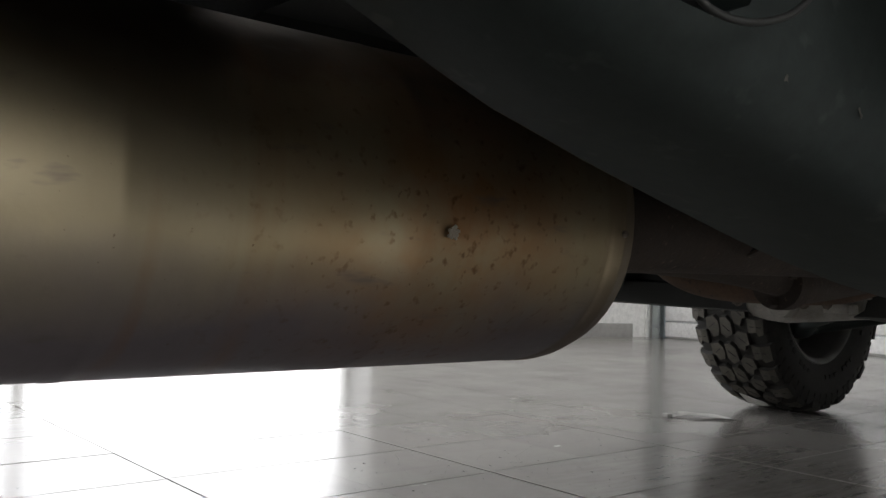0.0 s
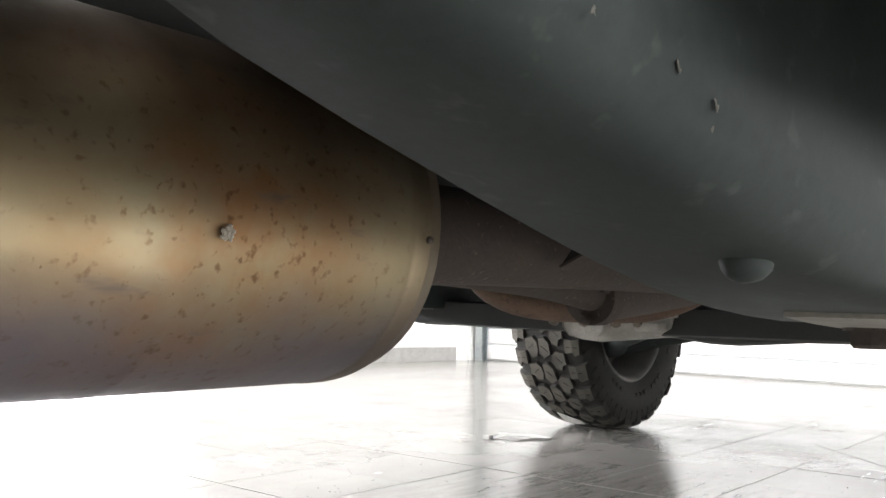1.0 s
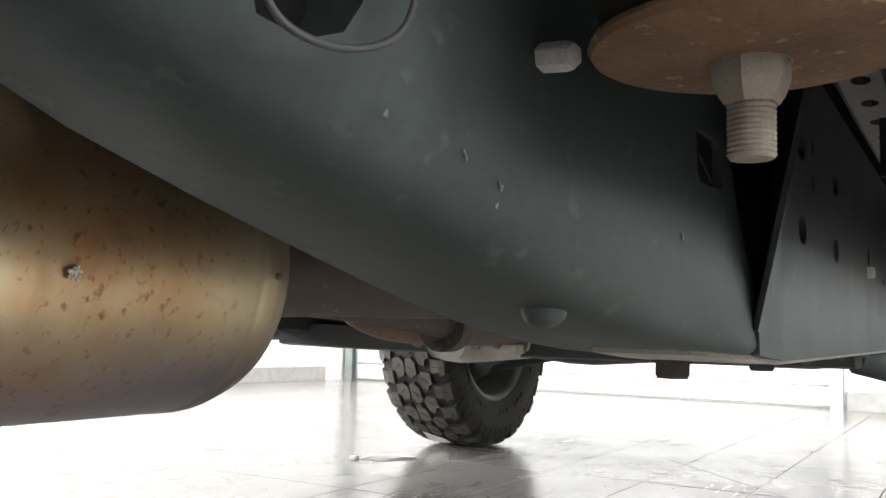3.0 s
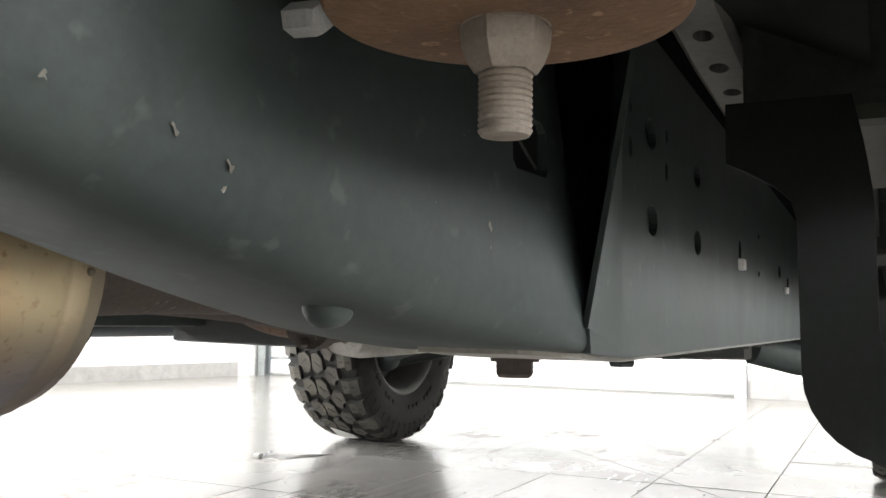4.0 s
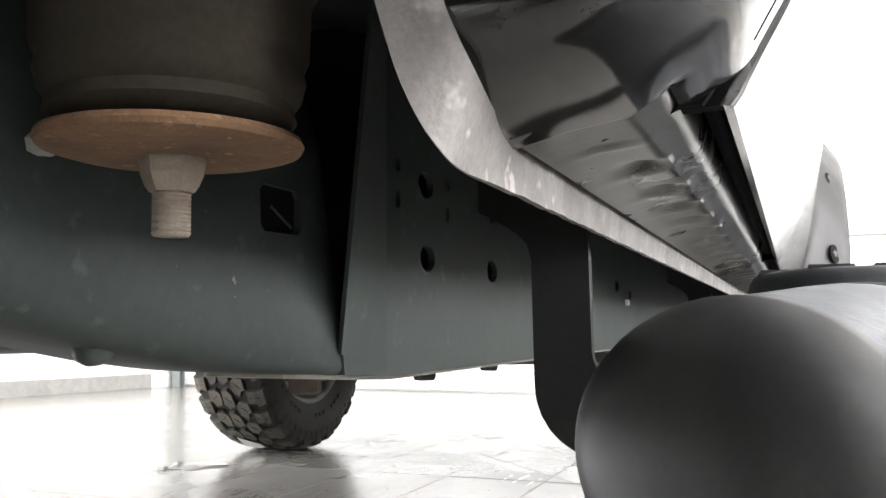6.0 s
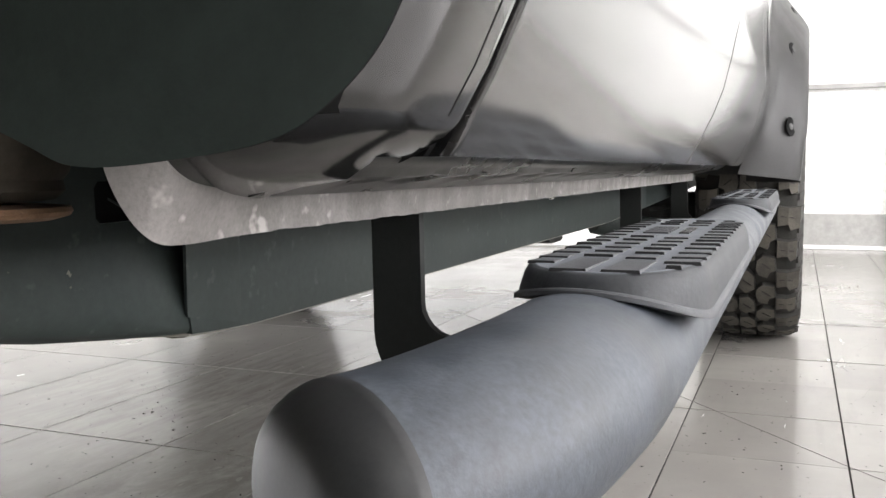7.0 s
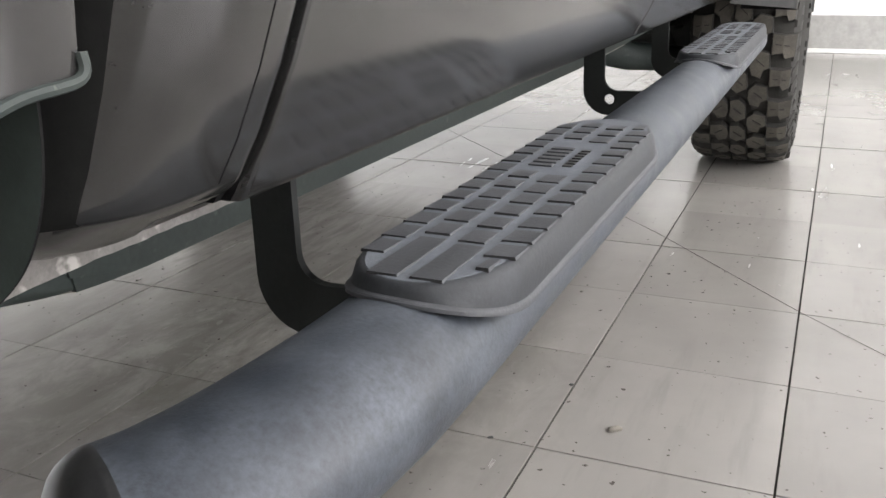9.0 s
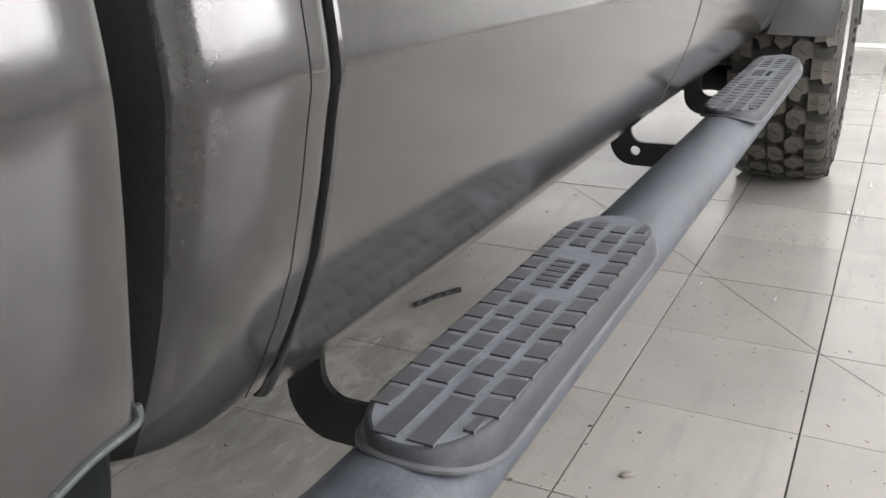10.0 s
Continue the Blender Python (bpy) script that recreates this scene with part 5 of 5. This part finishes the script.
                    pt = Vector((xx, rr * math.sin(a2 + uu / 0.36), 0.39 - rr * math.cos(a2 + uu / 0.36)))
                    ring0.append(pt - Vector((sgn * 0.003, 0, 0)))
                    ring1.append(pt + Vector((sgn * 0.0050, 0, 0)))
                loft(bm, [ring0, ring1])
    # small raised lettering bars near the bead
    for k in range(60):
        if k % 10 in (3, 7, 8, 9):
            continue
        a = 2 * math.pi * k / 60
        for sgn in (1, -1):
            ring = [(rr, a + da) for rr, da in ((0.268, -0.028), (0.268, 0.028), (0.281, 0.028), (0.281, -0.028))]
            loft(bm, [[Vector((sgn * xx, rr * math.sin(q), 0.39 - rr * math.cos(q))) for rr, q in ring] for xx in (0.1265, 0.1325)])
    part("tyre", bm, M_TYRE, w, "black rubber off-road tyre", True, 30)
    tread = part("tread", tb, M_TREAD, w, "chunky dusty tread lugs")
    tread.data.materials.append(M_TYRE)
    for f in tread.data.polygons:
        out = Vector((0, f.center.y, f.center.z - 0.39)).normalized()
        f.material_index = 0 if f.normal.dot(out) > 0.75 else 1
    part("sipe", sb, M_TYRE, tread, "narrow cuts in the tread lugs")["kind"] = "stuff"
    prof = [(0.228, -0.104), (0.236, -0.112), (0.232, -0.116), (0.222, -0.110), (0.215, -0.09), (0.205, -0.04), (0.205, 0.03), (0.215, 0.09), (0.222, 0.110), (0.232, 0.116), (0.236, 0.112), (0.228, 0.104)]
    part("rim", lathe(B(), prof, c, "x", 48), M_RIM, w, "dusty grey steel rim", True, 40)
    bm = lathe(B(), [(0.206, side * 0.02), (0.17, side * 0.045), (0.12, side * 0.05), (0.07, side * 0.035), (0.0, side * 0.035)], c, "x", 40)
    part("wheel_disc", bm, M_RIM, w, "", True)
    bm = lathe(B(), [(0.0, -side * 0.04), (0.155, -side * 0.04), (0.158, -side * 0.035), (0.158, -side * 0.018), (0.155, -side * 0.012), (0.0, -side * 0.012)], c, "x", 40)
    part("brake_disc", bm, M_SHAFT, w, "rusty brake disc", True, 30)
    bm = lathe(B(), [(0.0, -side * 0.13), (0.045, -side * 0.13), (0.055, -side * 0.09), (0.085, -side * 0.05), (0.085, side * 0.03)], c, "x", 24)
    box(bm, -0.035 - side * 0.055, 0.035 - side * 0.055, 0.06, 0.17, 0.33, 0.47, 0.012)
    part("hub", bm, M_DARK, w, "dark wheel hub and caliper", True, 40)
    return w


for wx, wy, ws in ((0.800, 0.240, 1), (-0.980, 0.255, -1), (0.800, -3.46, 1), (-0.980, -3.46, -1)):
    wh = wheel(wx, wy, ws)
    wh.scale = (1.06, 1.06, 1.06)

# -- side step --
BX, BZ, BA, BB_ = 0.8320, 0.4185, 0.0475, 0.0375
BEND = smooth_path([(BX, -0.42, BZ), (BX, -1.4, BZ), (BX, -2.1, BZ), (BX, -2.29, BZ), (BX - 0.003, -2.345, BZ - 0.001), (BX - 0.011, -2.400, BZ - 0.003), (BX - 0.024, -2.438, BZ - 0.006), (BX - 0.0375, -2.4615, BZ - 0.008)], 6)


def bar_ring(p, d, f=1.0, n=44):
    side = Vector((d.y, -d.x, 0)).normalized()
    return [p + side * BA * f * math.cos(a) + Vector((0, 0, BB_ * f * math.sin(a))) for a in (2 * math.pi * i / n for i in range(n))]


dirs = [(BEND[min(i + 1, len(BEND) - 1)] - BEND[max(i - 1, 0)]).normalized() for i in range(len(BEND))]
cutoff = len(BEND) - 1
rings = [bar_ring(BEND[0] + Vector((0, 0.02, 0)), dirs[0], 0.6), bar_ring(BEND[0] + Vector((0, 0.012, 0)), dirs[0], 0.9)]
rings += [bar_ring(p, d) for p, d in zip(BEND[:cutoff], dirs[:cutoff])]
step = part("side_step", loft(B(), rings), M_BAR, truck, "black oval side step bar, dusty and scuffed", True, 50)
pe, de = BEND[cutoff - 1], dirs[cutoff - 1]
rings = []
for along, f in ((-0.002, 1.004), (0.001, 1.006), (0.002, 1.0), (0.006, 0.97), (0.011, 0.91), (0.0150, 0.82), (0.0180, 0.70), (0.0200, 0.54), (0.0213, 0.35), (0.0220, 0.12)):
    rings.append(bar_ring(pe + de * along, (de + Vector((-0.25, 0, 0)) * max(0, along) * 8).normalized(), f))
part("end_cap", loft(B(), rings), M_CAP, step, "smooth black plastic end cap", True, 60)


def pad(y0, y1, lift):
    """A moulded tread pad: skirt, raised body, rows of worn blocks, and badge bars."""
    hw, xc = 0.0485, 0.8370

    def outline(grow, n=12):
        """Straight sides and long elliptic ends."""
        w, ex = hw + grow, 0.075
        a0, a1 = y0 - grow + ex, y1 + grow - ex
        pts = []
        for cy, st in ((a1, 0), (a0, 180)):
            for k in range(2 * n + 1):
                t = radians(st + 180 * k / (2 * n))
                c, q = math.cos(t), math.sin(t)
                pts.append((xc + w * math.copysign(abs(c) ** 0.9, c), cy + ex * math.copysign(abs(q) ** 0.9, q)))
        return pts

    def drape(p, h):
        x, y = p
        q = min(1, abs(x - BX) / (BA * 1.42))
        return Vector((x, y, BZ + BB_ * math.sqrt(max(0.05, 1 - q * q)) + h))

    def flat(p, z):
        return Vector((p[0], p[1], z))
    rim = part("pad_rim", loft(B(), [[drape(p, -0.001) for p in outline(0.0036)], [drape(p, 0.0012) for p in outline(0.0036)], [drape(p, 0.0020) for p in outline(0.0028)], [drape(p, 0.0020) for p in outline(-0.004)]]), M_PAD, step, "thin black rubber rim", True, 40)
    rings = [[drape(p, 0.0015) for p in outline(0.0016)], [flat(p, 0.4530) for p in outline(0.0008)], [flat(p, 0.4605) for p in outline(-0.0012)], [flat(p, 0.4636) for p in outline(-0.0030)], [flat(p, 0.4646) for p in outline(-0.0055)]]
    ob = part("step_pad", loft(B(), rings), M_PADWORN, step, "black rubber step pad with worn treads", True, 60)
    rim.parent = ob
    part("pad_top", loft(B(), [[flat(p, 0.4645) for p in outline(-0.0060)], [flat(p, 0.4649) for p in outline(-0.0064)]]), M_PADDUST, ob, "dusty grey pad face")
    a0, a1 = y0 + 0.075, y1 - 0.075

    def inside(x, y):
        dy = max(a0 - y, y - a1, 0) / 0.072
        return ((x - xc) / 0.0470) ** 2 + dy * dy < 1.04

    pitch = 0.0300
    ny = int((y1 - y0 - 0.075) / pitch)

    def wedge(x0, x1, ya, yb, h, skew=0.0):
        """A ramped tread block with an upright rear face."""
        base = 0.4644
        if not (inside(x0, ya) and inside(x1, ya) and inside(x0, yb) and inside(x1, yb)):
            f0 = [q for q in (k * 0.002 for k in range(20)) if all(inside(x, y) for x in (x0 + q * (x0 < xc), x1 - q * (x1 > xc)) for y in (ya, yb))]
            if not f0 or x1 - x0 - f0[0] < 0.006:
                return
            x0, x1 = x0 + f0[0] * (x0 < xc), x1 - f0[0] * (x1 > xc)
        bm = B()
        lo = [Vector((x0, ya, base)), Vector((x1, ya + skew, base)), Vector((x1, yb + skew, base)), Vector((x0, yb, base))]
        hi = [Vector((x0 + 0.0006, ya + 0.0004, base + h)), Vector((x1 - 0.0006, ya + skew + 0.0004, base + h)), Vector((x1 - 0.0008, yb + skew, base + h * 0.35)), Vector((x0 + 0.0008, yb, base + h * 0.35))]
        vs = [[bm.verts.new(p) for p in r] for r in (lo, hi)]
        bm.faces.new(vs[1])
        for k in range(4):
            fc = bm.faces.new((vs[0][k], vs[0][(k + 1) % 4], vs[1][(k + 1) % 4], vs[1][k]))
            fc.material_index = 1 if k == 0 else 0
        block = part("tread_block", bm, M_PAD, ob)
        block.data.materials.append(M_PADCUT)
    for i in range(ny):
        y = y0 + 0.042 + i * pitch
        mid = abs(i - ny * 0.60) < 2.2
        for j, (xa, xb) in enumerate(((-0.0440, -0.0270), (-0.0215, -0.0045), (0.0030, 0.0200), (0.0262, 0.0450))):
            if (mid or i == 0) and j in (1, 2):
                continue
            sh = (0.0, 0.011, 0.004, 0.013)[j]
            wob = 0.0007 * math.sin(i * 5.1 + j * 2.3)
            wedge(xc + xa, xc + xb, y + sh + wob, y + sh + pitch * 0.83, lift + wob * 0.4, 0.0015 if j == 3 else 0.0)
    # plain tongues at the rear end
    wedge(xc - 0.028, xc - 0.0035, y0 + 0.010, y0 + 0.078, 0.0017)
    wedge(xc + 0.0030, xc + 0.0280, y0 + 0.010, y0 + 0.072, 0.0017)
    wedge(xc + 0.0300, xc + 0.0440, y0 + 0.034, y0 + 0.054, 0.0022)
    wedge(xc - 0.0430, xc - 0.0310, y0 + 0.026, y0 + 0.041, 0.0022)
    yb = y0 + (y1 - y0) * 0.55
    for k in range(6):
        part("letter_bar", box(B(), xc - 0.019, xc + 0.000, yb + k * 0.0125, yb + k * 0.0125 + 0.0075, 0.4640, 0.4662, 0.0006), M_PAD, ob)
    for k in range(7):
        part("letter_bar", box(B(), xc + 0.007, xc + 0.0145, yb + 0.004 + k * 0.0095, yb + 0.004 + k * 0.0095 + 0.0055, 0.4640, 0.4660, 0.0005), M_CAP, ob)
    return ob


pad(-2.294, -1.795, 0.0017)
pad(-1.195, -0.50, 0.0012)


def bracket(y, hole=False, dx=0.0):
    """A flat J-shaped strap from the rail down to the bar."""
    pts = [(0.642, 0.540), (0.700, 0.540), (0.7045, 0.518), (0.7065, 0.505), (0.7085, 0.490), (0.7095, 0.430)]
    for k in range(7):
        a = radians(180 + 90 * k / 6)
        pts.append((0.7315 + 0.022 * math.cos(a), 0.428 + 0.022 * math.sin(a)))
    pts += [(0.80, 0.408), (0.80, 0.3675), (0.716, 0.3665)]
    for k in range(8):
        a = radians(-90 - 90 * k / 7)
        pts.append((0.716 + 0.0405 * math.cos(a), 0.4075 + 0.041 * math.sin(a)))
    pts += [(0.6745, 0.480), (0.672, 0.490), (0.665, 0.497), (0.652, 0.505), (0.642, 0.510)]
    ob = part("bracket", prism(B(), pts, lambda u, v, d: Vector((u + dx, d, v)), y, y + 0.007), M_BRKT, step, "flat black steel step bracket")
    if hole:
        cut(ob, prism(B(), [(0.698 + a, 0.392 + b) for a, b in circle(14, 0.0085)], lambda u, v, d: Vector((u, d, v)), y - 0.02, y + 0.03))
    return ob


bracket(-2.173, False, -0.0085)
bracket(-1.222, True, -0.021)
bracket(-0.75)


# the same step on the far side
def mirrored(ob, parent):
    me = ob.data.copy()
    bm = B()
    bm.from_mesh(me)
    for v in bm.verts:
        v.co.x = mirror(v.co.x)
    bmesh.ops.reverse_faces(bm, faces=bm.faces[:])
    bm.to_mesh(me)
    bm.free()
    c = new(ob.name.split(".")[0], me)
    c.parent = parent
    if ob.get("label"):
        c["label"] = ob["label"]
    for child in ob.children:
        mirrored(child, c)
    return c


mirrored(step, truck)

# ---- loose things on the floor ----
bm = prism(B(), [(-1.030, 0.026), (-0.985, 0.018), (-0.952, 0.022), (-0.958, 0.036), (-1.000, 0.054), (-1.022, 0.062), (-1.026, 0.044)], lambda u, v, d: Vector((u, 0.055 - 1.9 * (v - 0.04) + d, v)), -0.001, 0.001)
tagged(part("paper_scrap", bm, M_PAPER), "torn white paper scrap caught under the tyre", "paper scrap")
bm = box(B(), -1.075, -1.050, -0.340, -0.318, 0.0, 0.012, 0.003)
tagged(part("plastic_block", bm, M_GREY), "small grey plastic block lying on tiles", "block")

# thin puddle beside the tyre and crumbs of dirt on the tiles
bm = B()
rim = [(-1.02 + 0.088 * math.cos(a) * (1 + 0.22 * math.sin(3 * a + 0.5) + 0.10 * math.sin(7 * a)), -0.235 + 0.110 * math.sin(a) * (1 + 0.25 * math.sin(2 * a + 1) + 0.12 * math.sin(5 * a))) for a in (2 * math.pi * k / 48 for k in range(48))]
loft(bm, [[Vector((x, y, 0.0008)) for x, y in rim], [Vector((-1.02 + (x + 1.02) * 0.97, -0.235 + (y + 0.235) * 0.97, 0.0022)) for x, y in rim]])
tagged(part("water_puddle", bm, M_WATER, None, "", True), "thin shiny water puddle on the grey tiles", "puddle")
rng_ = random.Random(5)
bm = B()
for k in range(150):
    x, y = rng_.gauss(-0.1, 0.40), rng_.gauss(-1.0, 0.45)
    r = 0.0012 + 0.0028 * rng_.random() ** 2
    bmesh.ops.create_icosphere(bm, subdivisions=1, radius=r, matrix=Matrix.Translation((x, y, r * 0.4 + 0.0004)) @ Matrix.Rotation(rng_.random() * 6, 4, "Z") @ Matrix.Diagonal((1, 0.4 + 0.6 * rng_.random(), 0.5, 1)))
tagged(part("dirt_crumbs", bm, M_CRUMB), "small crumbs of dried dirt on tiles", "dirt", kind="stuff")

bm = loft(B(), [[Vector((x + w * 0.5, y - w, z)) for w, z in ((-0.012, 0.001), (0.012, 0.001), (0.010, 0.004), (0.0, 0.0055), (-0.010, 0.004))] for x, y in ((0.232, -1.172), (0.243, -1.145), (0.252, -1.110), (0.268, -1.080), (0.286, -1.050))])
for k in range(5):
    box(bm, 0.238 + 0.010 * k, 0.242 + 0.010 * k, -1.170 + 0.024 * k, -1.152 + 0.024 * k, 0.003, 0.0085, 0.001)
tagged(part("rubber_strip", bm, M_PADCUT), "short black ribbed rubber strip on tiles", "rubber strip")
for x, y, r, m in ((0.808, -1.586, 0.0085, M_SOIL), (0.6575, -1.6665, 0.0035, M_DARK), (0.717, -1.476, 0.0035, M_DARK)):
    bm = B()
    bmesh.ops.create_icosphere(bm, subdivisions=2, radius=r, matrix=Matrix.Translation((x, y, r * 0.35)) @ Matrix.Rotation(0.6, 4, "Z") @ Matrix.Diagonal((1.3, 0.7, 0.5, 1)))
    for v in bm.verts:
        v.co += Vector((0.12 * r * math.sin(v.co.y * 900), 0.12 * r * math.sin(v.co.x * 1100), 0))
    tagged(part("pebble", bm, m, None, "", True), "small pale pebble of dirt on tiles" if m is M_SOIL else "tiny black chip of dirt on tiles", "pebble", "pebbles on the floor")

# ---- floor tiles, last ----
TW, TL, J, JY = 0.2985, 0.3048, 0.0029, 0.0022
X0, Y0 = 1.0195, -1.057


def tile_mesh(name, w, l):
    bm = B()
    loft(bm, [[Vector((a * (w / 2 - i), b * (l / 2 - i), z)) for a, b in ((-1, -1), (1, -1), (1, 1), (-1, 1))] for z, i in ((-0.008, 0), (-0.0004, 0), (0.0, 0.0004))])
    me = bpy.data.meshes.new(name)
    bmesh.ops.recalc_face_normals(bm, faces=bm.faces[:])
    bm.to_mesh(me)
    bm.free()
    me.materials.append(M_TILE)
    return me


tile_me = tile_mesh("tile", TW - J, TL - JY)
rest = B()
count = 0
for i in range(-19, 13):
    for j in range(-18, 17):
        cx = X0 + (i + 0.5) * TW
        cy = Y0 + (j + 0.5) * TL
        if not (-4.55 < cx < XE - 0.1 and YS < cy < 3.55):
            continue
        if -1.45 < cx < 1.75 and -2.2 < cy < 1.05 and count < 300:
            t = new("tile", tile_me)
            t.parent = floor
            t.location = (cx, cy, 0.0006 * math.sin(i * 12.9 + j * 78.2))
            t.rotation_euler = (0.0006 * math.sin(i * 3.3 + j), 0.0006 * math.cos(i * 1.7 + j * 2.1), 0)
            count += 1
        else:
            w, l = TW - J, TL - JY
            vs = [rest.verts.new((cx + a * w / 2, cy + b * l / 2, z)) for z in (-0.008, 0.0) for a, b in ((-1, -1), (1, -1), (1, 1), (-1, 1))]
            rest.faces.new(vs[4:])
            for k in range(4):
                rest.faces.new((vs[k], vs[(k + 1) % 4], vs[4 + (k + 1) % 4], vs[4 + k]))
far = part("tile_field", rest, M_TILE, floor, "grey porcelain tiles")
far["kind"] = "stuff"

# a straight hairline crack runs aslant over the tiles
bm = loft(B(), [[Vector((x - 0.00018 * w, y - 0.00018 * w, z)) for w, z in ((-1, 0.0006), (1, 0.0006), (1, 0.0012), (-1, 0.0012))] for x, y in ((-0.27, 0.374), (0.2, -0.13), (0.7, -0.665), (1.02, -1.05), (1.3, -1.35))])
part("crack", bm, M_GROUT, floor, "thin dark hairline crack across tiles")
